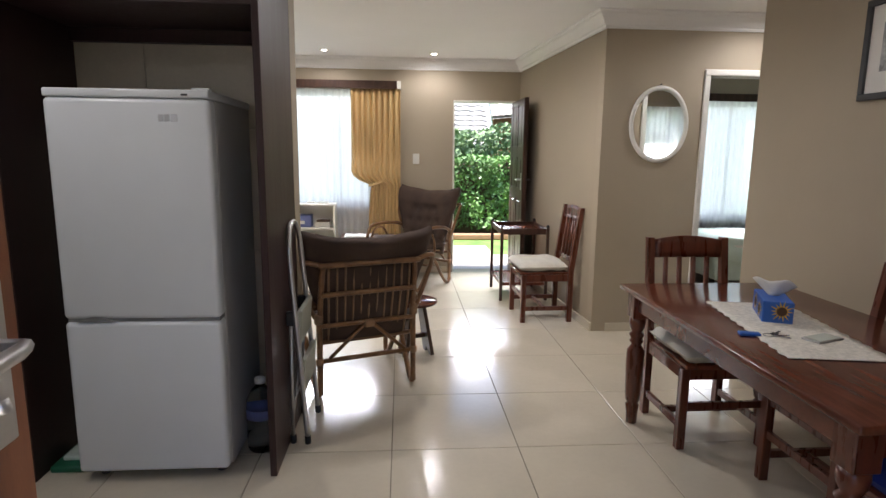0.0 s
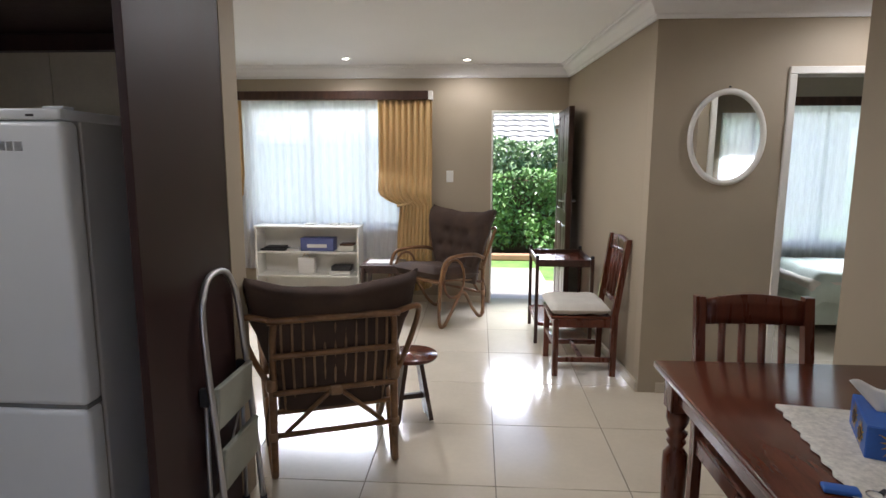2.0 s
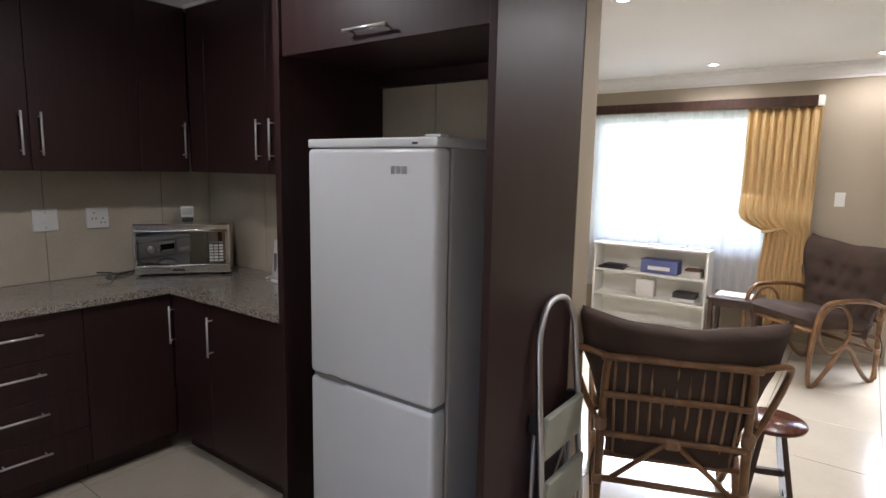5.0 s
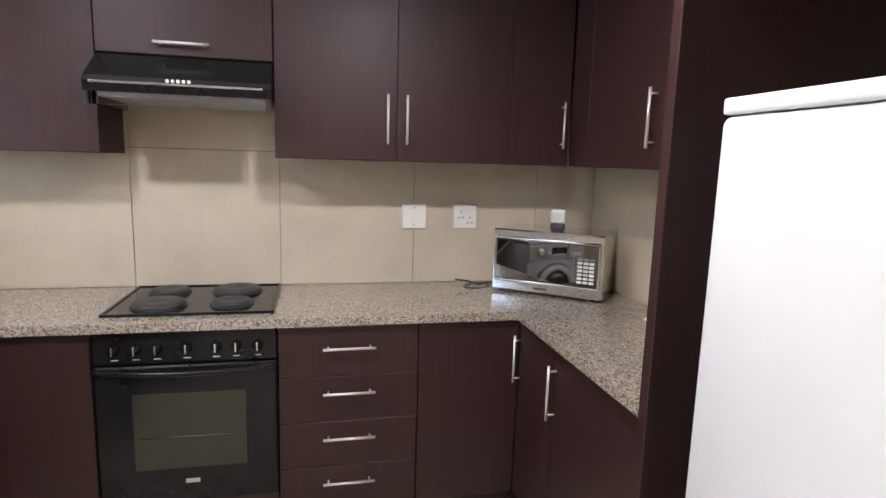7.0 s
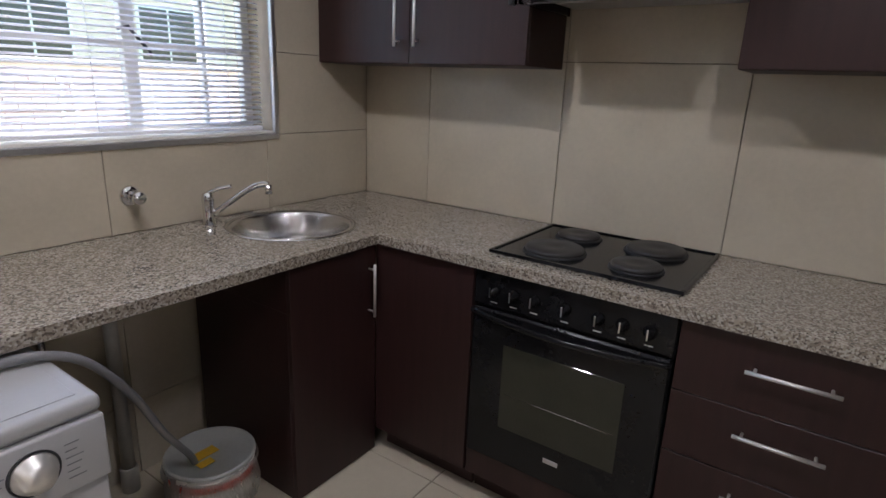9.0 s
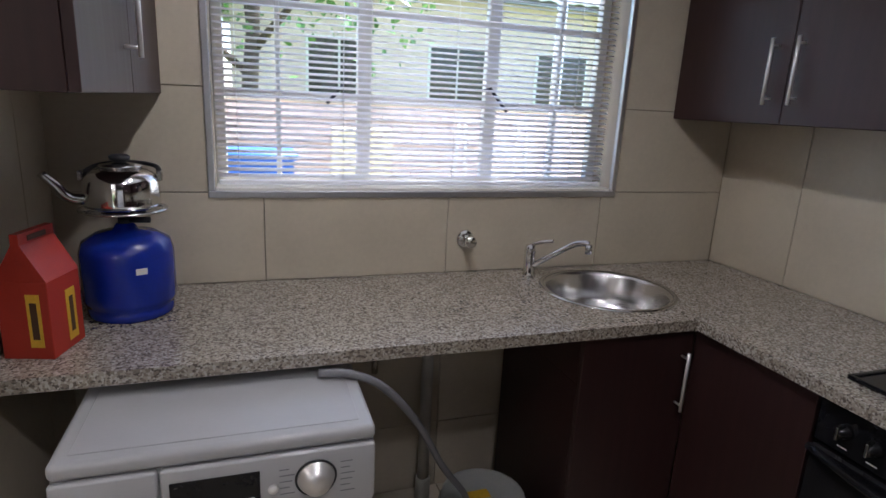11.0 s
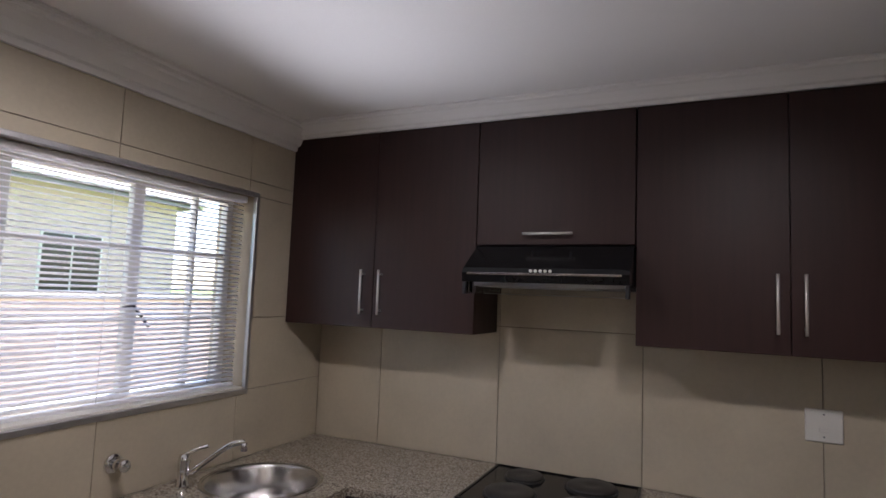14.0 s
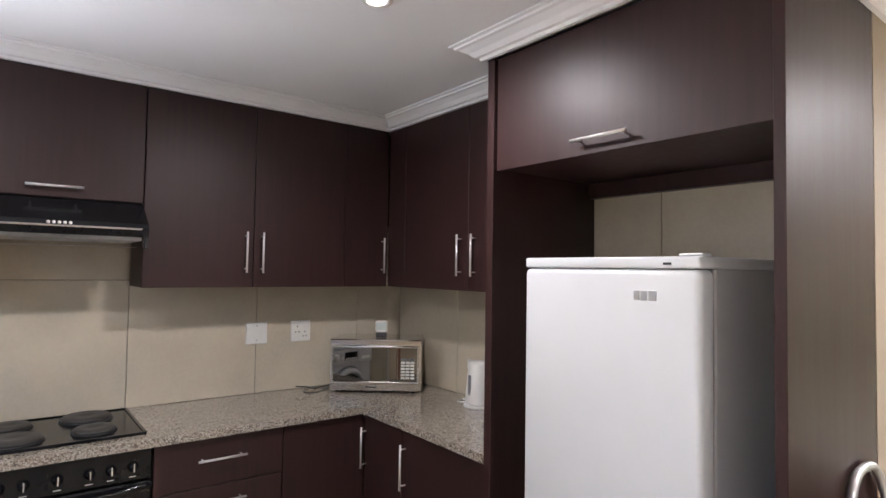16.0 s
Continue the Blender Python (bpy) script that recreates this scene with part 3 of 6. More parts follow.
# the sink's cut-out splits the slab into two butted pieces at its middle
upper = [(-0.286, SINK[1]), (-0.286, 0.782), (-2.117, 0.782), (-2.117, 2.746), (-1.224, 2.746), (-1.224, YN - 0.002), (XW + 0.002, YN - 0.002), (XW + 0.002, SINK[1])] + hole[20::-1]
lower = [(XW + 0.002, SINK[1]), (XW + 0.002, YS + 0.002), (-0.286, YS + 0.002), (-0.286, SINK[1])] + [hole[0]] + hole[39:19:-1]
g = Mesh().prism(upper, CT - 0.034, CT).prism(lower, CT - 0.034, CT)
wt_me = g.data("worktop", GRANITE)
worktop = tagged(new("worktop", wt_me), "speckled brown granite worktop round the kitchen", "worktop")

# upper cupboards
UZ0, UZ1 = 1.485, 2.378
UD = 0.295
UM = lambda y: pose(UX, y, 0, 0, 0, 90)
cupboard("wall_cupboard", "dark wenge wall cupboard with two doors", UM(0.184), 0.975, UD, UZ0, UZ1,
         [(0, 0.485, UZ0, UZ1, *v(0.435, 1.545, 1.745)), (0.485, 0.975, UZ0, UZ1, *v(0.528, 1.545, 1.745))], group="wall cupboards")
cupboard("wall_cupboard", "short dark wenge wall cupboard above the hood", UM(1.16), 0.63, UD, 1.855, UZ1, [(0, 0.63, 1.855, UZ1, (0.205, 1.898), (0.403, 1.898))], group="wall cupboards")
cupboard("wall_cupboard", "dark wenge wall cupboard with three doors in the corner", UM(1.792), 1.262, UD, UZ0, UZ1,
         [(0, 0.49, UZ0, UZ1, *v(0.45, 1.555, 1.755)), (0.49, 0.99, UZ0, UZ1, *v(0.53, 1.555, 1.755)), (0.99, 1.262, UZ0, UZ1, *v(1.225, 1.56, 1.76))], group="wall cupboards")
cupboard("wall_cupboard", "dark wenge wall cupboard beside the fridge", pose(UX + 0.001, UY, 0), 1.19, 0.28, UZ0, UZ1,
         [(0.0, 0.17, UZ0, UZ1, None, None), (0.17, 0.71, UZ0, UZ1, *v(0.66, 1.555, 1.755)), (0.71, 1.19, UZ0, UZ1, *v(0.765, 1.555, 1.755))], group="wall cupboards")
cupboard("wall_cupboard", "dark wenge wall cupboard above the gas ring", pose(-0.60, 1.05, 0, 0, 0, -90), 0.866, 0.312, UZ0, UZ1,
         [(0, 0.43, UZ0, UZ1, *v(0.37, 1.56, 1.76)), (0.43, 0.866, UZ0, UZ1, None, None)], group="wall cupboards")
# fridge housing
fh = thing("fridge_housing", "tall dark wenge housing round the fridge", "cupboard")
part("side_panel", Mesh().box(-1.221, -1.185, 2.742, YN - 0.002, 0.0, UZ1, 0.002), WENGE, fh)
part("side_panel", Mesh().box(-0.208, -0.18, 2.735, YN + 0.006, 0.0, 2.385, 0.002), WENGE, fh)
part("carcass", Mesh().box(-1.184, -0.209, 2.78, YN - 0.002, 1.964, UZ1, 0.001), WENGE, fh)
d = part("door", Mesh().box(-1.183, -0.21, 2.757, 2.776, 1.955, UZ1, 0.0015), WENGE, fh)
bar_handle(d, (-0.81, 2.757, 2.0), (-0.605, 2.757, 2.0), (0, -0.03, 0))
part("back_rail", Mesh().box(-1.184, -0.209, 3.30, YN - 0.002, 1.90, 1.962, 0.001), WENGE, fh)


def tile_wall(parent, plane, const, lo, hi, z0, z1, u0, w0, pitch, skip, sign, rise=0.612):
    """Real tiles on a wall: plane 'x' or 'y'; skip: openings to leave out."""
    gap = 0.0015
    us = [u0 + pitch * k for k in range(-8, 12)]
    ws = [w0 + rise * k for k in range(-3, 4)]
    cache = {}
    for a in us:
        for c in ws:
            rects = [(max(a, lo), min(a + pitch, hi), max(c, z0), min(c + rise, z1))]
            for s0, s1, t0, t1 in skip:
                nxt = []
                for p, q, r, t in rects:
                    if q <= s0 or p >= s1 or t <= t0 or r >= t1:
                        nxt.append((p, q, r, t))
                        continue
                    nxt += [(p, q, r, min(t, t0)), (p, q, max(r, t1), t), (p, min(q, s0), max(r, t0), min(t, t1)), (max(p, s1), q, max(r, t0), min(t, t1))]
                rects = [k for k in nxt if k[1] - k[0] > 0.004 and k[3] - k[2] > 0.004]
            for p, q, r, t in rects:
                if q - p < 0.004 or t - r < 0.004:
                    continue
                p2, q2, r2, t2 = p + gap, q - gap, r + gap, t - gap
                if plane == "x":
                    g = Mesh().box(const - sign * 0.0085, const, p2, q2, r2, t2, 0.0012)
                else:
                    g = Mesh().box(p2, q2, const - sign * 0.0085, const, r2, t2, 0.0012)
                part("tile", g, WALLT, parent)


for nm, lb, bx in (("trim_west", "grouted bed of the west splashback", (XW - 0.011, XW - 0.008, YS, YN, 0, CZ)), ("trim_north", "grouted bed of the north splashback", (XW, -0.224, YN + 0.008, YN + 0.0115, 0, CZ)),
                   ("trim_partition", "grouted bed of the short wall's tiles", (-0.2862, -0.2838, YS, 1.075, 0, CZ))):
    ALL[nm] = single(nm, Mesh().box(*bx, bevel=0), GROUT, lb, "tiling", kind="structure")
ALL["trim_south"] = single("trim_south", Mesh().box(XW, KW[0], YS - 0.0115, YS - 0.008, 0, CZ, 0).box(KW[1], -0.287, YS - 0.0115, YS - 0.008, 0, CZ, 0).box(KW[0], KW[1], YS - 0.0115, YS - 0.008, 0, KW[2], 0)
                           .box(KW[0], KW[1], YS - 0.0115, YS - 0.008, KW[3], CZ, 0), GROUT, "grouted bed of the window wall's tiles", "tiling", kind="structure")
single("edge_trim", Mesh().box(-0.299, -0.284, 1.075, 1.088, 0, UZ0, 0.003), ALU, "aluminium trim at the end of the wall tiles", "trim", kind="structure")
# downlights
def downlight(x, y, power, label):
    d = thing("downlight", label, "ceiling light", pose(x, y, CZ), "downlights")
    part("bezel", Mesh().lathe([(0.027, -0.001), (0.05, -0.001), (0.05, -0.006), (0.038, -0.008), (0.027, -0.004)], 20, ring=True), WHITE, d)
    part("lens", Mesh().lathe([(0.001, -0.003), (0.026, -0.003), (0.026, -0.0055), (0.001, -0.0055)], 16), LAMPGLOW, d, "lit lens")
    L = bpy.data.lights.new("downlight", "SPOT")
    L.energy, L.spot_size, L.spot_blend, L.shadow_soft_size, L.color = power, radians(176), 0.65, 0.045, (1, 0.975, 0.94)
    o = new("downlight_lamp", L)
    o.matrix_basis = pose(x, y, CZ - 0.03)


for x, y, w in ((-0.43, 6.6, 5), (0.71, 6.7, 5), (-0.43, 4.4, 16), (0.71, 4.4, 16)):
    downlight(x, y, w, "small lit recessed downlight in the lounge ceiling")
for x, y in ((-1.17, 2.22), (-1.17, 0.95)):
    downlight(x, y, 5.2, "small lit recessed downlight in the kitchen ceiling")
# two unseen fill lamps, added to brighten the passage and the dining area
downlight(3.1, 4.25, 8, "unseen downlight added to brighten the passage")
downlight(1.5, 2.2, 4, "unseen downlight added to brighten the dining area")


def slab(x0, x1, y0, y1, z0, z1, b=0.01, seg=2):
    return Mesh().box(x0, x1, y0, y1, z0, z1, b, seg=seg)


# fridge
fr = thing("fridge", "tall white fridge freezer with rounded door", "fridge", pose(-0.993, 2.715, 0))
FW = 0.618
part("body", slab(0.004, FW - 0.004, 0.086, 0.60, 0.03, 1.60), FRIDGES, fr, "grey-white side, darker than the doors")
part("top_lid", slab(0.002, FW - 0.002, 0.002, 0.61, 1.5965, 1.629, 0.007, 3), FRIDGE, fr)
up = part("door", slab(0, FW, 0.0, 0.08, 0.722, 1.595, 0.02, 4), FRIDGE, fr, "upper white door")
lo = part("door", slab(0, FW, 0.0, 0.08, 0.052, 0.710, 0.02, 4), FRIDGE, fr, "lower white door")
part("door_seal", Mesh().box(0.01, FW - 0.01, 0.014, 0.085, 0.706, 0.726, 0.002), SEAL, fr)
part("grip", Mesh().prism([(x, z) for x, z in [(0.05, 0.709)] + [(0.05 + 0.15 * i / 8, 0.709 + 0.02 * math.sin(math.pi * i / 8)) for i in range(1, 8)] + [(0.20, 0.709)]][::-1], 0.0, 0.008, Matrix(((1, 0, 0, 0), (0, 0, -1, 0.006), (0, 1, 0, 0.004), (0, 0, 0, 1)))), SEAL, fr, "grey recessed grip")
part("hinge_cap", slab(FW - 0.075, FW - 0.008, 0.03, 0.075, 1.6295, 1.638, 0.003), FRIDGE, fr)
part("temperature_lamp", Mesh().box(FW - 0.105, FW - 0.08, 0.0005, 0.003, 1.606, 1.613, 0.001), BLACKP, fr, "small dark indicator window")
for bx in ((0.425, 0.443, 1.508, 1.536), (0.448, 0.466, 1.508, 1.536), (0.472, 0.496, 1.508, 1.536)):
    part("badge", Mesh().box(bx[0], bx[1], -0.0015, 0.001, bx[2], bx[3], 0.001), ALU, fr, "grey metal badge")
part("foot", Mesh().lathe([(0.02, 0), (0.02, 0.05)], 10, (0.06, 0.1, 0)), BLACKP, fr)
part("foot", Mesh().lathe([(0.02, 0), (0.02, 0.05)], 10, (FW - 0.06, 0.1, 0)), BLACKP, fr)
part("foot", Mesh().lathe([(0.02, 0), (0.02, 0.05)], 10, (0.06, 0.55, 0)), BLACKP, fr)
part("foot", Mesh().lathe([(0.02, 0), (0.02, 0.05)], 10, (FW - 0.06, 0.55, 0)), BLACKP, fr)

bt = thing("water_bottle", "large clear plastic water bottle with dark label", "bottle", pose(-0.30, 2.99, 0))
part("bottle", Mesh().lathe([(0.055, 0.0), (0.066, 0.01), (0.068, 0.08), (0.062, 0.085), (0.068, 0.09), (0.068, 0.16), (0.066, 0.162), (0.066, 0.215), (0.068, 0.22), (0.066, 0.25), (0.04, 0.30), (0.022, 0.315), (0.022, 0.33)], 18), PLASTICG, bt)
part("label", Mesh().lathe([(0.0675, 0.165), (0.0688, 0.165), (0.0688, 0.212), (0.0675, 0.212)], 18, ring=True), LILAC, bt, "dark blue paper label")
part("cap", Mesh().lathe([(0.024, 0.328), (0.026, 0.332), (0.025, 0.352), (0.02, 0.355)], 14), WPLASTIC, bt)
tr = thing("dustpan", "green plastic tray lying beside the fridge", "tray", pose(-1.10, 2.92, 0))
part("tray", slab(-0.07, 0.07, -0.11, 0.11, 0.0, 0.03, 0.008), GREENP, tr)
part("sponge", slab(-0.04, 0.05, -0.06, 0.05, 0.0305, 0.05, 0.006), PALEGREEN, tr)

# oven and hob
ov = thing("oven", "black built-in electric oven with glass door", "oven", pose(-2.145, 1.178, 0, 0, 0, 90))
OW = 0.63
part("body", Mesh().box(0.003, OW - 0.003, 0.02, 0.54, 0.14, BH - 0.001, 0.002), BLACKP, ov)
part("control_panel", Mesh().box(0.002, OW - 0.002, -0.004, 0.02, 0.742, BH - 0.002, 0.004), BLACK, ov)
dd = part("door", Mesh().box(0.004, OW - 0.004, -0.012, 0.02, 0.20, 0.735, 0.006), BLACK, ov)
part("window", Mesh().box(0.125, 0.515, -0.0135, -0.0115, 0.335, 0.63, 0.002), DARKGLASS, dd, "dark glass window")
part("rack", Mesh().tube([(0.14, -0.0138, 0.46), (0.50, -0.0138, 0.46)], 0.0012, 4), STEEL, dd)
part("handle", Mesh().tube(smooth_line([(0.004, -0.014, 0.722), (0.15, -0.03, 0.712), (0.315, -0.036, 0.709), (0.48, -0.03, 0.712), (0.626, -0.014, 0.722)]), 0.011, 8), BLACK, dd, "bowed black handle")
part("badge", Mesh().box(0.295, 0.345, -0.0142, -0.012, 0.275, 0.292, 0.003), ALU, dd, "small oval metal badge")
part("plinth", Mesh().box(0.002, OW - 0.002, 0.0, 0.03, 0.1, 0.196, 0.002), WENGE, ov)
part("kick_board", Mesh().box(0.002, OW - 0.002, 0.07, 0.09, 0.0, 0.099, 0.002), WENGE, ov)
RX = Matrix.Rotation(radians(90), 4, "X")
for x in (0.075, 0.145, 0.215, 0.315, 0.415, 0.485, 0.56):
    k = part("knob", Mesh().lathe([(0.02, 0), (0.019, 0.008), (0.013, 0.012), (0.011, 0.026), (0.001, 0.028)], 14, m=Matrix.Translation((x, -0.004, 0.80)) @ RX)
             , BLACK, ov, "black knob with metal pointer")
    part("pointer", Mesh().box(x - 0.003, x + 0.003, -0.036, -0.02, 0.784, 0.816, 0.001).tube([(x - 0.012, -0.012, 0.80), (x + 0.012, -0.012, 0.80)], 0.003, 6), CHROME, k)
    part("marking", Mesh().box(x - 0.012, x + 0.012, -0.0046, -0.004, 0.758, 0.761, 0), WPLASTIC, k)
hb = thing("hob", "black hob with four solid plates", "hob", pose(-2.195, 1.19, CT, 0, 0, 90))
part("tray", Mesh().box(0, 0.605, 0.0, 0.485, 0.001, 0.008, 0.003), BLACK, hb)
part("rim", Mesh().box(0, 0.605, 0, 0.012, 0.0081, 0.013, 0.003).box(0, 0.605, 0.473, 0.485, 0.0081, 0.013, 0.003).box(0, 0.012, 0.0125, 0.4725, 0.0081, 0.013, 0.003).box(0.593, 0.605, 0.0125, 0.4725, 0.0081, 0.013, 0.003), BLACK, hb)
for x, y, r in ((0.17, 0.135, 0.095), (0.435, 0.135, 0.075), (0.16, 0.36, 0.075), (0.43, 0.36, 0.095)):
    pl = part("plate", Mesh().lathe([(r, 0.0082), (r, 0.022), (r - 0.006, 0.027), (0.03, 0.026), (0.02, 0.023), (0.001, 0.023)], 28, (x, y, 0)), IRON, hb)
    part("ring", Mesh().lathe([(r + 0.001, 0.0082), (r + 0.008, 0.0082), (r + 0.007, 0.012), (r + 0.001, 0.013)], 28, (x, y, 0), ring=True), BLACKP, pl, "thin dark rim")

# extractor hood
hd = thing("extractor_hood", "black slanted cooker hood with steel strip", "cooker hood", pose(-2.705, 1.163, 0, 0, 0, 90))
side = lambda x0, x1, prof: Mesh().prism(prof, x0, x1, Matrix(((0, 0, 1, 0), (1, 0, 0, 0), (0, 1, 0, 0), (0, 0, 0, 1))))
part("body", side(0.0, 0.625, [(-0.002, 1.70), (-0.002, 1.852), (-0.29, 1.852), (-0.43, 1.755), (-0.445, 1.735), (-0.44, 1.70)]), BLACK, hd)
part("front_strip", Mesh().box(0.02, 0.60, -0.4475, -0.444, 1.728, 1.736, 0.001), STEEL, hd, "steel trim strip")
for i in range(5):
    part("button", Mesh().box(0.27 + i * 0.018, 0.282 + i * 0.018, -0.452, -0.445, 1.738, 1.75, 0.003), WPLASTIC, hd)
part("visor", Mesh().box(0.015, 0.61, -0.43, -0.405, 1.655, 1.699, 0.002).box(0.015, 0.03, -0.4, -0.05, 1.66, 1.699, 0.002), PLASTICG, hd, "clear plastic visor")
part("bracket", Mesh().box(0.0, 0.014, -0.44, -0.41, 1.652, 1.699, 0.003), BLACKP, hd)
part("bracket", Mesh().box(0.611, 0.625, -0.44, -0.41, 1.652, 1.699, 0.003), BLACKP, hd)
part("filter", Mesh().box(0.035, 0.605, -0.40, -0.03, 1.685, 1.699, 0.002), ALU, hd, "pale metal filter")

# sockets and switches
def wallplate(name, label, m, holes):
    s = thing(name, label, name.replace("_", " "), m)
    part("plate", Mesh().box(0, 0.118, -0.009, 0, 0, 0.118, 0.004), WPLASTIC, s)
    for x, z, w, h in holes:
        part("hole" if w < 0.012 else "rocker", Mesh().box(x - w / 2, x + w / 2, -0.0105, -0.008, z - h / 2, z + h / 2, 0.001), GREYPL if w < 0.012 else WPLASTIC, s)
    return s


wallplate("isolator_switch", "square white isolator switch on the splashback", pose(XW + 0.001, 2.354, 1.166, 0, 0, 90), [(0.059, 0.045, 0.03, 0.016), (0.059, 0.1, 0.006, 0.006), (0.059, 0.02, 0.006, 0.006)])
wallplate("wall_socket", "square white double wall socket on the splashback", pose(XW + 0.001, 2.606, 1.166, 0, 0, 90), [(0.04, 0.085, 0.008, 0.008), (0.03, 0.055, 0.008, 0.008), (0.05, 0.055, 0.008, 0.008), (0.085, 0.055, 0.008, 0.008), (0.075, 0.03, 0.008, 0.008), (0.095, 0.03, 0.008, 0.008), (0.085, 0.09, 0.016, 0.02)])

# microwave, standing across the corner
mw = thing("microwave", "stainless steel microwave with dark glass door", "microwave", pose(-2.51, 2.755, CT, 0, 0, 52))
part("body", Mesh().box(0.003, 0.505, 0.03, 0.31, 0.012, 0.292, 0.004), BRIGHT, mw)
md = part("door", Mesh().box(0, 0.508, 0.0, 0.029, 0.012, 0.294, 0.005), BRIGHT, mw)
part("window", Mesh().box(0.02, 0.375, -0.003, -0.0002, 0.065, 0.25, 0.004), MWGLASS, md, "mirror-dark glass window")
part("bezel", Mesh().tube([(0.014, -0.003, 0.058), (0.49, -0.003, 0.058), (0.49, -0.003, 0.256), (0.014, -0.003, 0.256)], 0.008, 8, True), BRIGHT, md)
part("control_panel", Mesh().box(0.377, 0.482, -0.003, -0.0002, 0.065, 0.25, 0.003), MWGLASS, mw, "dark mirrored keypad panel")
for r in range(7):
    for c in range(3):
        part("button", Mesh().box(0.395 + c * 0.026, 0.416 + c * 0.026, -0.0055, -0.003, 0.08 + r * 0.017, 0.091 + r * 0.017, 0.002), GREYPL if r == 6 else WPLASTIC, mw)
part("badge", Mesh().box(0.2, 0.26, -0.0012, 0.0, 0.03, 0.038, 0), BLACKP, md)
for x, y in ((0.04, 0.05), (0.46, 0.05), (0.04, 0.28), (0.46, 0.28)):
    part("foot", Mesh().lathe([(0.012, 0), (0.014, 0.012)], 10, (x, y, 0)), BLACKP, mw)
tm = thing("kitchen_timer", "small white digital timer with black base on the microwave", "timer", pose(-2.42, 3.03, CT + 0.2945, 0, 0, 59))
part("base", slab(-0.03, 0.03, -0.02, 0.02, 0, 0.03, 0.006), BLACKP, tm)
part("casing", slab(-0.035, 0.035, -0.016, 0.014, 0.03, 0.095, 0.012, 3), WPLASTIC, tm)
part("display", Mesh().box(-0.028, 0.028, -0.0175, -0.0155, 0.045, 0.085, 0.002), SCREEN, tm)
part_cable = single("power_cable", Mesh().tube(smooth_line([(-2.66, 2.83, 0.91), (-2.63, 2.72, 0.905), (-2.58, 2.66, 0.93), (-2.60, 2.60, 0.935)]), 0.004, 6).tube(smooth_line([(-2.64, 2.82, 0.905), (-2.54, 2.70, 0.904), (-2.58, 2.64, 0.904), (-2.66, 2.70, 0.904)]), 0.003, 6), BLACKP, "thin black power cable behind the microwave", "cable")

# electric kettle
kt = thing("electric_kettle", "white plastic electric kettle beside the housing", "kettle", pose(-1.805, 3.235, CT) @ Matrix.Scale(0.9, 4))
part("base", Mesh().lathe([(0.085, 0), (0.088, 0.008), (0.08, 0.02)], 24), WPLASTIC, kt)
part("jug", Mesh().lathe([(0.078, 0.021), (0.08, 0.03), (0.07, 0.15), (0.062, 0.235), (0.055, 0.25), (0.001, 0.255)], 24), WPLASTIC, kt)
part("spout", Mesh().prism([(-0.06, -0.03), (-0.105, 0), (-0.06, 0.03)], 0.20, 0.248), WPLASTIC, kt)
part("handle", Mesh().tube(smooth_line([(0.055, 0, 0.235), (0.105, 0, 0.225), (0.115, 0, 0.14), (0.075, 0, 0.06)]), 0.011, 8), WPLASTIC, kt)
part("water_gauge", Mesh().box(-0.012, 0.012, -0.076, -0.068, 0.06, 0.18, 0.004), GREYPL, kt)
part("flex", Mesh().tube(smooth_line([(-0.08, 0.0, 0.008), (-0.14, -0.04, 0.006), (-0.17, 0.03, 0.006), (-0.10, 0.08, 0.006)]), 0.004, 6), WPLASTIC, kt)

# sink and tap
sk = thing("sink", "round stainless steel sink let into the worktop", "sink", pose(SINK[0], SINK[1], CT) @ Matrix.Diagonal((1.105, 1.105, 1, 1)))
part("rim", Mesh().lathe([(0.198, 0.0005), (0.212, 0.0005), (0.212, 0.003), (0.2, 0.005), (0.198, 0.002)], 40, ring=True), STEEL, sk)
part("bowl", Mesh().lathe([(0.199, 0.004), (0.192, 0.0), (0.185, -0.01), (0.178, -0.09), (0.165, -0.13), (0.13, -0.148), (0.04, -0.152), (0.001, -0.153), (0.001, -0.156), (0.135, -0.152), (0.17, -0.135), (0.183, -0.09), (0.19, -0.01), (0.199, 0.001)], 40, ring=True), STEEL, sk)
part("drain", Mesh().lathe([(0.04, -0.1515), (0.042, -0.149), (0.03, -0.148), (0.001, -0.149)], 20), CHROME, sk)
tp = thing("mixer_tap", "chrome single-lever mixer tap beside the sink", "tap", pose(-1.80, 0.265, CT))
part("base", Mesh().lathe([(0.025, 0), (0.024, 0.006), (0.02, 0.01), (0.02, 0.085), (0.022, 0.09), (0.018, 0.115), (0.001, 0.12)], 18), CHROME, tp)
part("spout", Mesh().tube(smooth_line([(-0.01, 0.01, 0.04), (-0.06, 0.055, 0.09), (-0.11, 0.105, 0.138), (-0.14, 0.135, 0.15), (-0.15, 0.145, 0.147)]), 0.011, 10).lathe([(0.013, -0.028), (0.013, 0.004)], 12, (-0.15, 0.145, 0.143)), CHROME, tp)
part("lever", Mesh().tube(smooth_line([(0, 0, 0.115), (-0.03, 0.025, 0.132), (-0.065, 0.05, 0.14)]), 0.007, 8), CHROME, tp)
sc = thing("stop_tap", "small chrome stopcock on the tiled wall", "tap", pose(-1.575, YS + 0.001, 1.025, -90))
part("rose", Mesh().lathe([(0.001, 0), (0.034, 0.0), (0.032, 0.006), (0.02, 0.012)], 20), CHROME, sc)
part("body", Mesh().lathe([(0.019, 0.012), (0.021, 0.03), (0.018, 0.05), (0.022, 0.052), (0.02, 0.066), (0.001, 0.068)], 16), CHROME, sc)

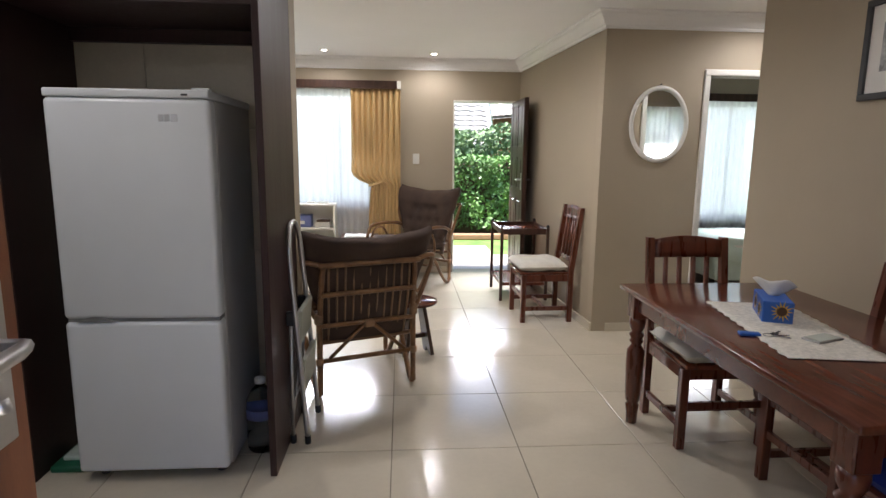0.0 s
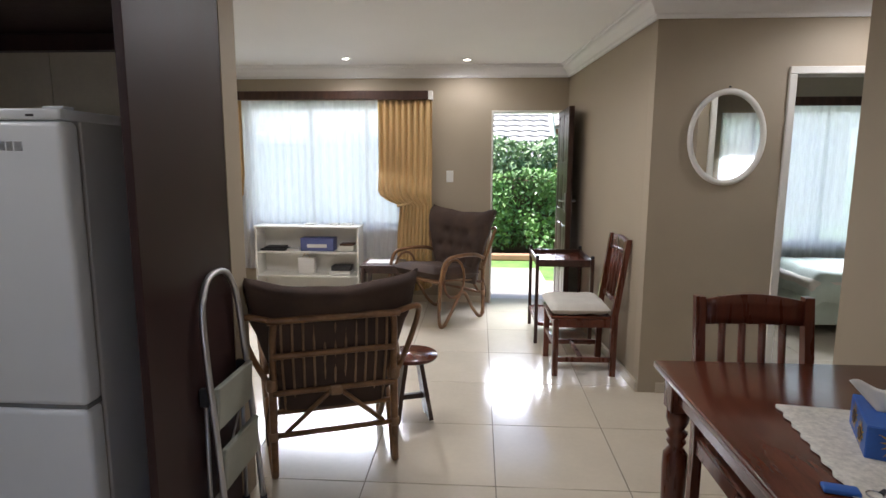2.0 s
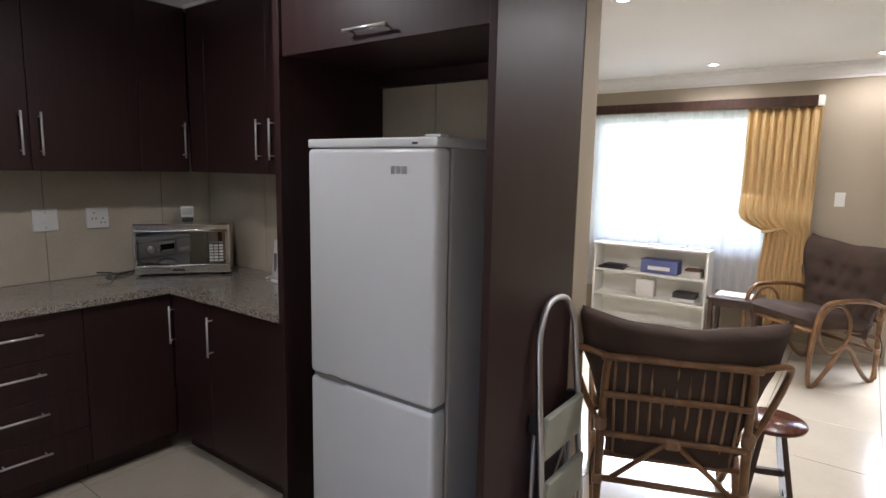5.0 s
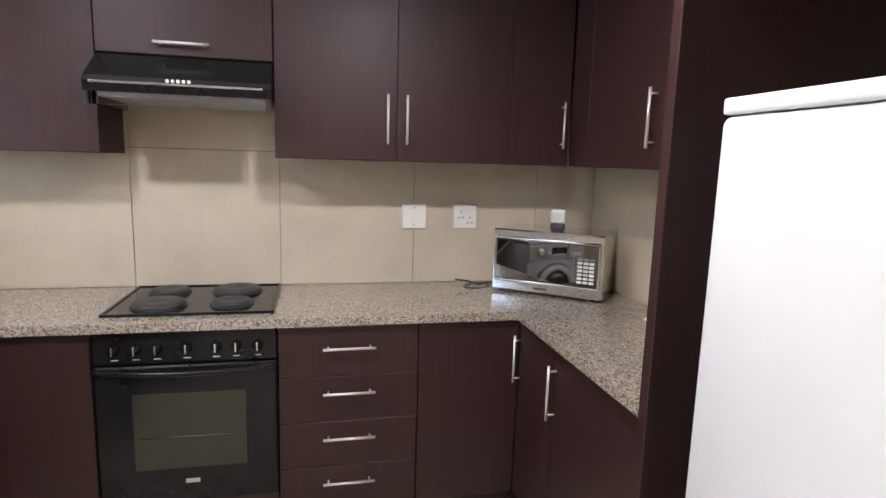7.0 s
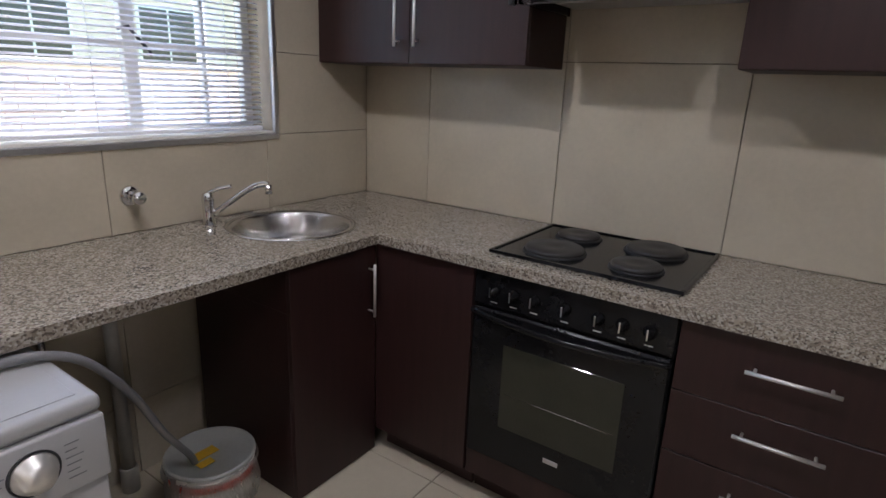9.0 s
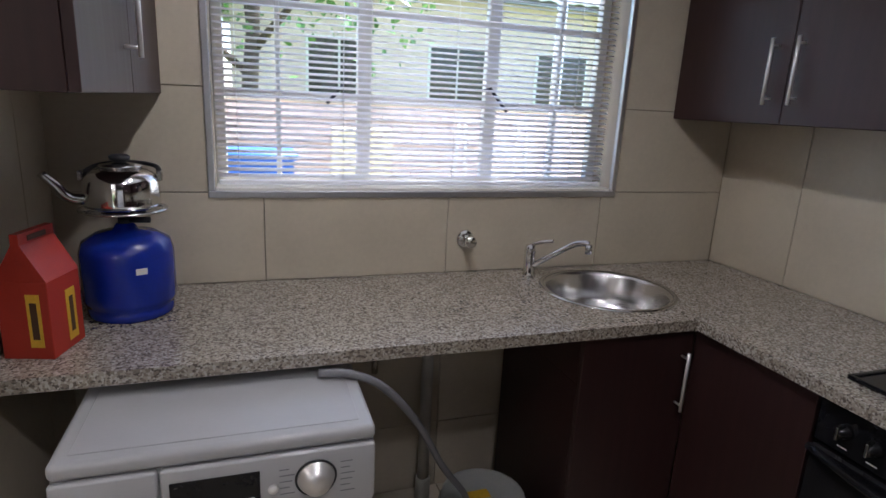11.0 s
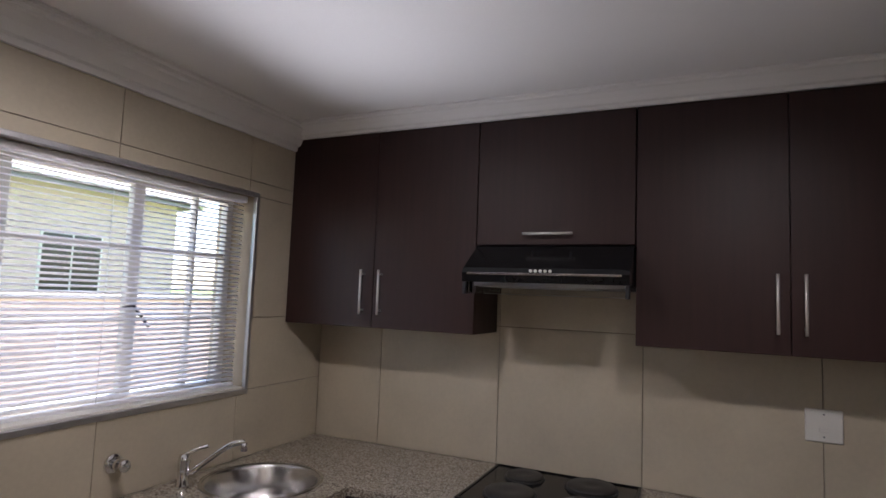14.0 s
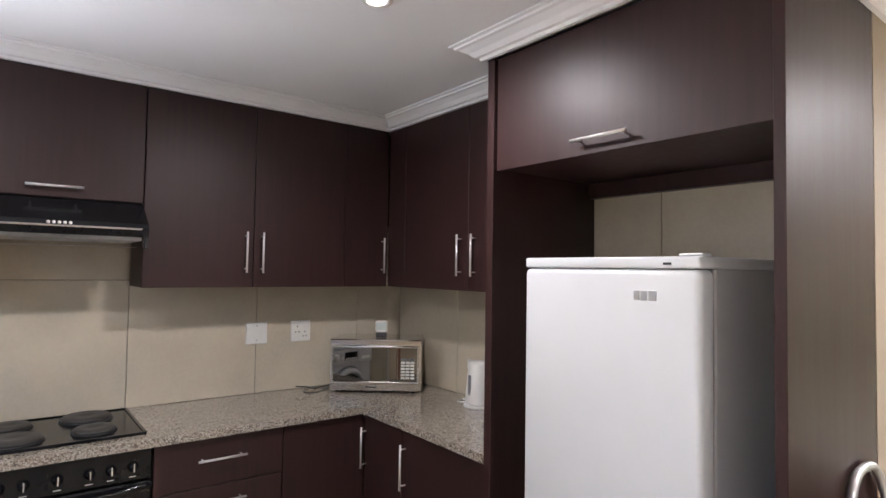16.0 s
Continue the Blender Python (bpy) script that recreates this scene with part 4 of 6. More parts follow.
# washing machine
wm = thing("washing_machine", "silver front-loading washing machine under the worktop", "washing machine", pose(-0.473, 1.022, 0, 0, 0, 180))
part("body", slab(0, 0.60, 0.012, 0.56, 0.02, 0.80, 0.008), WASHER, wm)
part("top", slab(-0.001, 0.601, 0.0, 0.57, 0.801, 0.835, 0.012, 3), WASHER, wm)
part("inner_top", Mesh().box(0.03, 0.57, 0.03, 0.55, 0.8352, 0.837, 0.001), WASHER, wm)
part("control_panel", slab(0.185, 0.599, -0.008, 0.011, 0.665, 0.799, 0.006), WASHER, wm)
part("detergent_drawer", slab(0.001, 0.18, -0.008, 0.011, 0.665, 0.799, 0.006), WASHER, wm)
part("drawer_grip", Mesh().box(0.03, 0.14, -0.0095, -0.007, 0.69, 0.72, 0.002), WPLASTIC, wm)
part("display", Mesh().box(0.20, 0.365, -0.0098, -0.0075, 0.697, 0.772, 0.002), BLACK, wm, "black display strip")
for i in range(6):
    part("button", Mesh().box(0.209 + i * 0.025, 0.229 + i * 0.025, -0.0125, -0.0099, 0.700, 0.716, 0.002), WPLASTIC, wm)
part("dial_ring", Mesh().lathe([(0.039, 0), (0.043, 0.0), (0.042, 0.0025), (0.039, 0.0025)], 32, m=Matrix.Translation((0.475, -0.008, 0.737)) @ RX, ring=True), BLACKP, wm, "dark ring round the dial")
part("knob", Mesh().lathe([(0.0385, 0), (0.037, 0.006), (0.03, 0.008), (0.028, 0.024), (0.001, 0.026)], 28, m=Matrix.Translation((0.475, -0.008, 0.737)) @ RX), SATIN, wm, "round silver programme dial")
part("start_button", Mesh().lathe([(0.011, 0), (0.01, 0.004), (0.001, 0.005)], 14, m=Matrix.Translation((0.39, -0.008, 0.725)) @ RX), WPLASTIC, wm)
for i in range(6):
    for x in (0.402, 0.525):
        wd = 0.020 + 0.010 * ((i * 7 + int(x * 10)) % 3) / 2
        part("lettering", Mesh().box(x, x + wd, -0.0086, -0.008, 0.695 + i * 0.014, 0.6972 + i * 0.014, 0), GREYPL, wm)
part("porthole_gap", Mesh().lathe([(0.206, 0.0), (0.222, 0.0), (0.22, 0.003), (0.206, 0.003)], 48, m=Matrix.Translation((0.30, 0.0115, 0.415)) @ RX, ring=True), GREYPL, wm, "dark gap round the door")
pd = part("porthole", Mesh().lathe([(0.205, 0.0), (0.205, 0.02), (0.19, 0.04), (0.165, 0.045), (0.15, 0.03), (0.148, 0.0)], 40, m=Matrix.Translation((0.30, 0.011, 0.415)) @ RX), WASHER, wm, "round silver porthole ring")
part("glass", Mesh().lathe([(0.148, 0.002), (0.145, 0.025), (0.1, 0.04), (0.001, 0.046)], 32, m=Matrix.Translation((0.30, 0.011, 0.415)) @ RX), DARKGLASS, pd, "dark glass bowl")
part("catch", Mesh().box(0.455, 0.50, -0.037, -0.02, 0.40, 0.47, 0.006), WPLASTIC, pd)
for x in (0.05, 0.55):
    for y in (0.06, 0.5):
        part("foot", Mesh().lathe([(0.02, 0), (0.02, 0.021)], 10, (x, y, 0)), BLACKP, wm)

bk = thing("bucket", "white plastic bucket with lid and plastic bag", "bucket", pose(-1.53, 0.60, 0) @ Matrix.Diagonal((1, 1, 0.92, 1)))
part("pail", Mesh().lathe([(0.10, 0), (0.105, 0.004), (0.128, 0.245), (0.134, 0.25), (0.134, 0.268), (0.128, 0.27)], 30), WPLASTIC, bk)
part("lid", Mesh().lathe([(0.135, 0.271), (0.138, 0.274), (0.138, 0.286), (0.13, 0.288), (0.126, 0.282), (0.001, 0.282)], 30), LIDGREY, bk, "translucent grey lid")
part("band", Mesh().lathe([(0.1275, 0.215), (0.1285, 0.215), (0.1305, 0.243), (0.1293, 0.243)], 30, ring=True), REDCARD, bk, "thin red printed band")
part("bag", Mesh().grid(lambda u, q: ((0.14 + 0.018 * noise.noise(Vector((u * 9, q * 4, 1)))) * math.cos(2 * math.pi * u), (0.14 + 0.018 * noise.noise(Vector((u * 9, q * 4, 1)))) * math.sin(2 * math.pi * u), 0.12 + 0.15 * q), 40, 6), BAGFILM, bk, "crumpled clear plastic bag")
part("tape", Mesh().box(-0.02, 0.06, -0.02, 0.02, 0.2885, 0.2895, 0).box(0.02, 0.07, 0.03, 0.06, 0.2885, 0.2895, 0), YELLOW, bk, "yellow sticky tape")
hs = single("drain_hose", Mesh().tube(smooth_line([(-0.98, 0.79, 0.851), (-1.05, 0.81, 0.852), (-1.14, 0.80, 0.80), (-1.25, 0.745, 0.65), (-1.35, 0.685, 0.46), (-1.44, 0.635, 0.32), (-1.465, 0.62, 0.268)], 6), 0.0105, 10), GREYPL, "grey ribbed drain hose running into the bucket", "hose")
pp = thing("waste_pipe", "off-white waste pipe on the wall under the worktop", "pipe", pose(-1.435, YS + 0.06, 0))
part("pipe", Mesh().tube([(0, 0, 0.05), (0, 0, 0.86)], 0.022, 12), PIPE, pp)
part("elbow", Mesh().lathe([(0.03, 0.0), (0.03, 0.09), (0.026, 0.095)], 14), PIPE, pp)
part("valve", Mesh().tube([(0.2, -0.04, 0.66), (0.2, 0.01, 0.66)], 0.014, 10).tube([(0.2, 0.01, 0.69), (0.2, 0.01, 0.56)], 0.012, 10), STEEL, pp, "small brass-coloured valve")

# gas ring, kettle and carton
gx, gy = -0.518, 0.40
gc = thing("gas_cylinder", "royal blue camping gas cylinder on the worktop", "gas cylinder", pose(gx, gy, CT, 0, 0, 25) @ Matrix.Diagonal((1.06, 1.06, 0.83, 1)))
part("cylinder", Mesh().lathe([(0.095, 0), (0.1, 0.008), (0.1, 0.03), (0.097, 0.034), (0.104, 0.045), (0.108, 0.06), (0.108, 0.21), (0.1, 0.245), (0.07, 0.27), (0.03, 0.28), (0.02, 0.30)], 30), BLUEPLASTIC, gc)
part("label", Mesh().box(-0.013, 0.013, 0.1065, 0.1085, 0.16, 0.18, 0.004), WPLASTIC, gc, "white logo patch")
part("valve", Mesh().tube([(0, 0, 0.285), (0, 0, 0.325)], 0.016, 10).tube([(0, 0, 0.31), (-0.05, 0.03, 0.31)], 0.01, 8), BLACKP, gc)
part("burner", Mesh().lathe([(0.03, 0.325), (0.05, 0.33), (0.05, 0.345), (0.02, 0.348)], 18), BLACKP, gc)
part("pan_support", Mesh().lathe([(0.088, 0.343), (0.1, 0.343), (0.1, 0.349), (0.088, 0.349)], 28, ring=True).box(-0.095, 0.095, -0.006, 0.006, 0.3435, 0.35, 0.001).box(-0.006, 0.006, -0.095, 0.095, 0.3435, 0.35, 0.001), STEEL, gc, "metal ring support")
kk = thing("stove_kettle", "polished steel stove-top kettle on the gas ring", "kettle", pose(gx, gy, CT + 0.2915) @ Matrix.Diagonal((1, 1, 0.85, 1)))
part("body", Mesh().lathe([(0.082, 0), (0.09, 0.006), (0.092, 0.02), (0.089, 0.085), (0.083, 0.1), (0.062, 0.116), (0.05, 0.118), (0.048, 0.124)], 36), CHROME, kk)
part("lid", Mesh().lathe([(0.052, 0.1245), (0.05, 0.131), (0.02, 0.138), (0.001, 0.139)], 24), STEEL, kk)
part("knob", Mesh().lathe([(0.014, 0.1395), (0.024, 0.148), (0.026, 0.157), (0.018, 0.163), (0.001, 0.164)], 20), BLACKP, kk, "black lid knob")
part("spout", Mesh().tube(smooth_line([(0.078, 0.03, 0.03), (0.115, 0.044, 0.042), (0.138, 0.053, 0.08), (0.16, 0.062, 0.112)]), 0.018, 12, taper=0.011), CHROME, kk)
part("handle", Mesh().tube(smooth_line([(0.092, 0.0, 0.10), (0.07, -0.085, 0.118), (0.0, -0.12, 0.124), (-0.07, -0.085, 0.118), (-0.092, 0.0, 0.10)]), 0.007, 8), BLACKP, kk, "black bail handle folded down")
for sx in (-1, 1):
    part("handle_lug", Mesh().box(sx * 0.092 - 0.006, sx * 0.092 + 0.006, -0.011, 0.011, 0.083, 0.113, 0.003), STEEL, kk)
cb = thing("carton", "red cardboard carry carton with yellow print", "box", pose(-0.375, 0.62, CT, 0, 0, -14) @ Matrix.Diagonal((0.72, 0.75, 0.95, 1)))
part("box", Mesh().box(-0.075, 0.075, -0.085, 0.085, 0.0005, 0.19, 0.002), REDCARD, cb)
part("gable", Mesh().prism([(-0.075, 0.1905), (0.075, 0.1905), (0.012, 0.275), (0.012, 0.30), (-0.012, 0.30), (-0.012, 0.275)], -0.085, 0.085, Matrix(((1, 0, 0, 0), (0, 0, 1, 0), (0, 1, 0, 0), (0, 0, 0, 1)))), REDCARD, cb, "folded carry top")
for pb in ((-0.05, -0.01, 0.0852, 0.0862, 0.03, 0.16), (-0.0762, -0.0752, -0.05, 0.0, 0.02, 0.15)):
    part("print", Mesh().box(*pb, bevel=0), YELLOW, cb, "yellow printed panel")
for pb in ((-0.04, -0.02, 0.0864, 0.0872, 0.05, 0.14), (-0.0772, -0.0764, -0.035, -0.015, 0.04, 0.13)):
    part("print", Mesh().box(*pb, bevel=0), BROWNP, cb, "dark printed bar")
part("carry_slot", Mesh().box(-0.0135, 0.0135, -0.045, 0.045, 0.279, 0.292, 0.001), BROWNP, cb, "dark hand slot in the carry top")

# blind
bl = thing("venetian_blind", "white venetian blind with open slats", "blind")
part("head_rail", Mesh().box(KW[0] + 0.01, KW[1] - 0.01, YS - 0.075, YS - 0.035, KW[3] - 0.03, KW[3] - 0.002, 0.003), BLIND, bl)
sl = Mesh().grid(lambda u, q: (KW[0] + 0.022 + (KW[1] - KW[0] - 0.032) * u, (q - 0.5) * 0.026, 0.003 * math.sin(math.pi * q) - (q - 0.5) * 0.0085), 1, 4, thick=0.0006).data("slat", BLIND)
nz = 41
for i in range(nz):
    s = part("slat", sl, BLIND, bl)
    s.location = (0, YS - 0.055, KW[2] + 0.045 + (KW[3] - KW[2] - 0.09) * i / (nz - 1))
part("bottom_rail", Mesh().box(KW[0] + 0.02, KW[1] - 0.01, YS - 0.068, YS - 0.042, KW[2] + 0.016, KW[2] + 0.03, 0.003), BLIND, bl)
for u in (0.12, 0.45, 0.72, 0.95):
    part("ladder_cord", Mesh().tube([(kx(u), YS - 0.04, KW[2] + 0.03), (kx(u), YS - 0.04, KW[3] - 0.03)], 0.0012, 5), BLIND, bl)


# ---- dining area ----
dt = thing("dining_table", "polished red-brown wooden dining table with turned legs", "table", pose(1.505, 1.65, 0))
TW, TL, TZ = 0.86, 1.60, 0.735
part("tabletop", Mesh().box(0, TW, 0, TL, TZ - 0.028, TZ, 0.008, seg=2), MAHOG, dt)
for a in ((0.06, TW - 0.06, 0.055, 0.075), (0.06, TW - 0.06, TL - 0.075, TL - 0.055), (0.055, 0.075, 0.08, TL - 0.08), (TW - 0.075, TW - 0.055, 0.08, TL - 0.08)):
    part("apron", Mesh().box(*a, TZ - 0.12, TZ - 0.0285, 0.002), MAHOG, dt)
leg = Mesh().box(-0.042, 0.042, -0.042, 0.042, TZ - 0.16, TZ - 0.0285, 0.004).lathe(
    [(0.028, 0.0), (0.03, 0.06), (0.036, 0.10), (0.026, 0.112), (0.036, 0.125), (0.04, 0.16), (0.046, 0.34), (0.044, 0.40), (0.024, 0.43), (0.036, 0.45), (0.028, 0.462), (0.04, 0.485), (0.026, 0.50), (0.038, 0.525), (0.042, 0.545), (0.04, TZ - 0.16)], 18).data("leg", MAHOGV)
for x in (0.075, TW - 0.075):
    for y in (0.085, TL - 0.085):
        part("leg", leg, MAHOGV, dt).location = (x, y, 0)


def dining_chair(label, m, cushion=True):
    """A slatted chair facing +y in its own axes; its origin is on the floor under the seat's middle."""
    c = thing("dining_chair", label, "chair", m, "dining chairs")
    W, D, SZ, HT = 0.205, 0.21, 0.43, 0.965
    part("seat", Mesh().box(-W - 0.01, W + 0.01, -D + 0.02, D + 0.015, SZ - 0.022, SZ, 0.006, seg=2), MAHOG, c)
    for s in (-1, 1):
        part("leg", Mesh().box(s * W - 0.02, s * W + 0.02, D - 0.04, D, 0, SZ - 0.0225, 0.003), MAHOGV, c)
        pr = [(-D - 0.02, 0), (-D + 0.022, 0), (-D + 0.022, SZ), (-D - 0.055, HT), (-D - 0.09, HT), (-D - 0.022, SZ)]
        part("back_post", Mesh().prism(pr, s * W - 0.018, s * W + 0.018, Matrix(((0, 0, 1, 0), (1, 0, 0, 0), (0, 1, 0, 0), (0, 0, 0, 1)))), MAHOGV, c)
        part("apron", Mesh().box(s * W - 0.01, s * W + 0.01, -D + 0.025, D - 0.042, SZ - 0.08, SZ - 0.0225, 0.002), MAHOGV, c)
        part("stretcher", Mesh().box(s * W - 0.011, s * W + 0.011, -D + 0.022, D - 0.041, 0.10, 0.135, 0.002), MAHOGV, c)
    part("apron", Mesh().box(-W + 0.022, W - 0.022, D - 0.03, D - 0.01, SZ - 0.08, SZ - 0.0225, 0.002), MAHOGV, c)
    part("stretcher", Mesh().box(-W + 0.012, W - 0.012, -0.012, 0.012, 0.10, 0.13, 0.002), MAHOGV, c)
    part("stretcher", Mesh().box(-W + 0.02, W - 0.02, D - 0.03, D - 0.01, 0.20, 0.235, 0.002), MAHOGV, c)
    ya = lambda z: -D - 0.02 - (z - SZ) / (HT - SZ) * 0.052
    top = Mesh().grid(lambda u, q: (-W + 0.018 + (2 * W - 0.036) * u, ya(0.86) - 0.012 - 0.012 * math.sin(math.pi * u) - 0.008 * q, 0.855 + (0.095 + 0.022 * math.sin(math.pi * u)) * q), 8, 3, thick=0.022)
    part("top_rail", top, MAHOGV, c)
    part("lower_rail", Mesh().box(-W + 0.018, W - 0.018, ya(0.52) - 0.012, ya(0.52) + 0.012, 0.50, 0.54, 0.003), MAHOGV, c)
    for i in range(4):
        x = -0.115 + 0.0767 * i
        part("slat", Mesh().tube([(x, ya(0.54), 0.535), (x, ya(0.86) - 0.002, 0.86)], 0.014, 6), MAHOGV, c)
    return c


def cushion(label, m, material=LINEN):
    return single("seat_cushion", Mesh().pillow(-0.225, 0.225, -0.185, 0.235, 0.001, 0.085, puff=0.35, wrinkle=0.012), material, label, "cushion", m)


CH = ((1.905, 3.07, 180, "red-brown slatted dining chair at the table's end", LINEN, "white cotton cushion on the end chair"),
      (2.13, 2.40, 90, "red-brown slatted dining chair against the dining wall", LINEN, "white cotton cushion on the wall-side chair"),
      (1.95, 1.72, 0, "red-brown slatted dining chair with a blue seat pad", BLUEC, "royal blue seat pad on a dining chair"),
      (1.56, 5.195, 92, "red-brown slatted dining chair against the lounge wall", LINEN, "plump white cotton cushion on the lounge chair"))
for x, y, r, lb, cm, cl in CH:
    dining_chair(lb, pose(x, y, 0, 0, 0, r))
    cushion(cl, pose(x, y, 0.43, 0, 0, r), cm)

single("table_runner", Mesh().grid(lambda u, q: (0.35 * q + 0.005 * math.sin(u * 70) * (1 if q in (0, 1) else 0), 0.74 * u, TZ + 0.003), 60, 10, thick=0.0022), LACE, "white lace runner lying across the table", "table runner", pose(1.64, 2.12, 0, 0, 0, -9))

tb = thing("tissue_box", "blue tissue box with sunflower print", "tissue box", pose(1.912, 2.61, TZ + 0.0035, 0, 0, -24))
part("box", Mesh().box(-0.055, 0.055, -0.115, 0.115, 0, 0.088, 0.003), BLUEBOX, tb)
def flower(cx, cz, m, r=0.042):
    g, h = Mesh(), Mesh()
    for i in range(14):
        a = 2 * math.pi * i / 14
        ra = r * (1 + 0.15 * math.sin(i * 2.3))
        g.add([m @ Vector((cx + 0.4 * r * math.cos(a - 0.25), cz + 0.4 * r * math.sin(a - 0.25), 0.0008 + 0.0001 * i)), m @ Vector((cx + ra * math.cos(a), cz + ra * math.sin(a), 0.0008 + 0.0001 * i)), m @ Vector((cx + 0.4 * r * math.cos(a + 0.25), cz + 0.4 * r * math.sin(a + 0.25), 0.0008 + 0.0001 * i))], [(0, 1, 2)])
    h.prism([(cx + 0.45 * r * math.cos(t * 0.5236), cz + 0.45 * r * math.sin(t * 0.5236)) for t in range(12)], 0.0025, 0.0035, m)
    part("petals", g, YELLOW, tb, "yellow printed sunflower petals")
    part("seed_head", h, BROWNP, tb, "brown printed seed head")
flower(0.012, 0.05, Matrix(((1, 0, 0, 0), (0, 0, -1, -0.1155), (0, 1, 0, 0), (0, 0, 0, 1))))
flower(-0.04, 0.05, Matrix(((0, 0, -1, -0.0555), (-1, 0, 0, 0), (0, 1, 0, 0), (0, 0, 0, 1))))
flower(0.05, 0.04, Matrix(((0, 0, -1, -0.0555), (-1, 0, 0, 0), (0, 1, 0, 0), (0, 0, 0, 1))))
part("tissue", Mesh().grid(lambda u, q: ((u - 0.5) * (0.03 + 0.13 * q), 0.02 * math.sin(u * 7) * q + (0.5 - u) * 0.06 * q, 0.086 + 0.075 * q * (1 - 0.5 * abs(u - 0.5)) + 0.012 * math.sin(u * 9 + 1) * q), 16, 6, thick=0.0012), PAPER, tb, "white paper tissue sticking up")
ky = thing("keys", "bunch of keys with blue tag on the table", "keys", pose(1.70, 2.36, TZ + 0.001, 0, 0, -15))
part("tag", slab(-0.075, 0.0, -0.018, 0.018, 0.0, 0.012, 0.004), BLUEBOX, ky, "blue plastic tag")
part("ring", Mesh().tube([(0.03 + 0.018 * math.cos(a * 0.5236), 0.018 * math.sin(a * 0.5236), 0.006) for a in range(12)], 0.0018, 5, True), CHROME, ky)
for a, c in ((10, STEEL), (-35, STEEL), (50, BLACKP)):
    m = Matrix.Translation((0.045, 0, 0.003 + abs(a) * 0.00012)) @ Matrix.Rotation(radians(a), 4, "Z")
    part("key", Mesh().box(0, 0.025, -0.011, 0.011, 0, 0.003, 0.002, m).box(0.025, 0.06, -0.004, 0.004, 0, 0.003, 0.001, m), c, ky)
ph = thing("mobile_phone", "grey mobile phone lying on the lace runner", "phone", pose(1.90, 2.30, TZ + 0.0038, 0, 0, -70))
part("casing", slab(-0.035, 0.035, -0.07, 0.07, 0, 0.009, 0.004), ALU, ph)
part("screen", Mesh().box(-0.031, 0.031, -0.06, 0.06, 0.0092, 0.01, 0), SCREEN, ph)
pf = thing("picture", "black framed photograph in white mount on the wall", "picture", pose(XE - 0.002, 2.62, 1.655, 0, 0, -90))
# the frame's own x runs along the wall
for b in ((-0.36, 0.0, 0, 0.03), (-0.36, 0.0, 0.41, 0.44), (-0.36, -0.33, 0.0305, 0.4095), (-0.03, 0.0, 0.0305, 0.4095)):
    part("frame", Mesh().box(b[0], b[1], -0.022, 0, b[2], b[3], 0.003), BLACKP, pf)
part("mount", Mesh().box(-0.33, -0.03, -0.01, -0.004, 0.03, 0.41, 0), PAPER, pf, "white card mount")
part("print", Mesh().box(-0.26, -0.09, -0.012, -0.0105, 0.12, 0.33, 0), PHOTO, pf, "grey photograph")

mr = thing("mirror", "round wall mirror in a white frame", "mirror", pose(2.318, YM - 0.002, 1.632, 90))
part("frame", Mesh().lathe([(0.212, 0), (0.24, 0), (0.24, 0.018), (0.226, 0.026), (0.212, 0.02)], 48, m=Matrix.Diagonal((0.955, 1.2, 1, 1)), ring=True), WHITE, mr)
part("glass", Mesh().prism([(0.2125 * 0.955 * math.cos(a * math.pi / 32), 0.2125 * 1.2 * math.sin(a * math.pi / 32)) for a in range(64)], 0.004, 0.008), MIRROR, mr, "silvered glass")
part("hook", Mesh().lathe([(0.006, 0), (0.006, 0.012)], 8, (0, 0.298, 0)), BLACKP, mr)
wallplate("light_switch", "white light switch on the front wall", pose(0.495, YF - 0.001, 1.275) @ Matrix.Diagonal((0.62, 1, 1, 1)), [(0.059, 0.06, 0.02, 0.04)])
so = wallplate("wall_socket", "low white socket on the lounge wall", pose(1.815, 5.68, 0.10, 0, 0, -86.2), [(0.059, 0.06, 0.02, 0.03)])

# ---- step ladder leaning on the housing ----
ld = thing("step_ladder", "folded aluminium step ladder leaning on the housing", "ladder", pose(-0.022, 0, 0))
y0, y1 = 3.02, 3.36
ym = (y0 + y1) / 2
loop = smooth_line([(-0.07, y0, 0.02), (-0.095, y0 + 0.005, 0.4), (-0.13, y0 + 0.015, 0.88), (-0.138, y0 + 0.05, 1.0), (-0.142, ym - 0.07, 1.05), (-0.143, ym, 1.062), (-0.142, ym + 0.07, 1.05), (-0.138, y1 - 0.05, 1.0), (-0.13, y1 - 0.015, 0.88), (-0.095, y1 - 0.005, 0.4), (-0.07, y1, 0.02)], 6)
part("front_frame", Mesh().tube(loop, 0.0125, 10), ALU, ld, "bent aluminium tube")
for y in (y0 + 0.012, y1 - 0.012):
    part("rear_leg", Mesh().tube([(-0.142, y, 0.015), (-0.135, y, 0.62)], 0.009, 8), ALU, ld)
    part("hinge", Mesh().box(-0.155, -0.115, y - 0.012, y + 0.012, 0.59, 0.66, 0.004), BLACKP, ld, "black plastic hinge")
part("rear_stretcher", Mesh().tube([(-0.14, y0 + 0.012, 0.2), (-0.14, y1 - 0.012, 0.2)], 0.006, 6), ALU, ld)
part("brace", Mesh().tube([(-0.14, y0 + 0.012, 0.1), (-0.137, y1 - 0.012, 0.5)], 0.005, 6), ALU, ld)
for z in (0.26, 0.50):
    m = Matrix.Translation((-0.075 - 0.06 * z, ym, z)) @ Matrix.Rotation(radians(-86), 4, "Y")
    part("step", Mesh().box(-0.01, 0.16, -0.155, 0.155, -0.012, 0.012, 0.005, m), LADDERG, ld, "grey-green painted step")
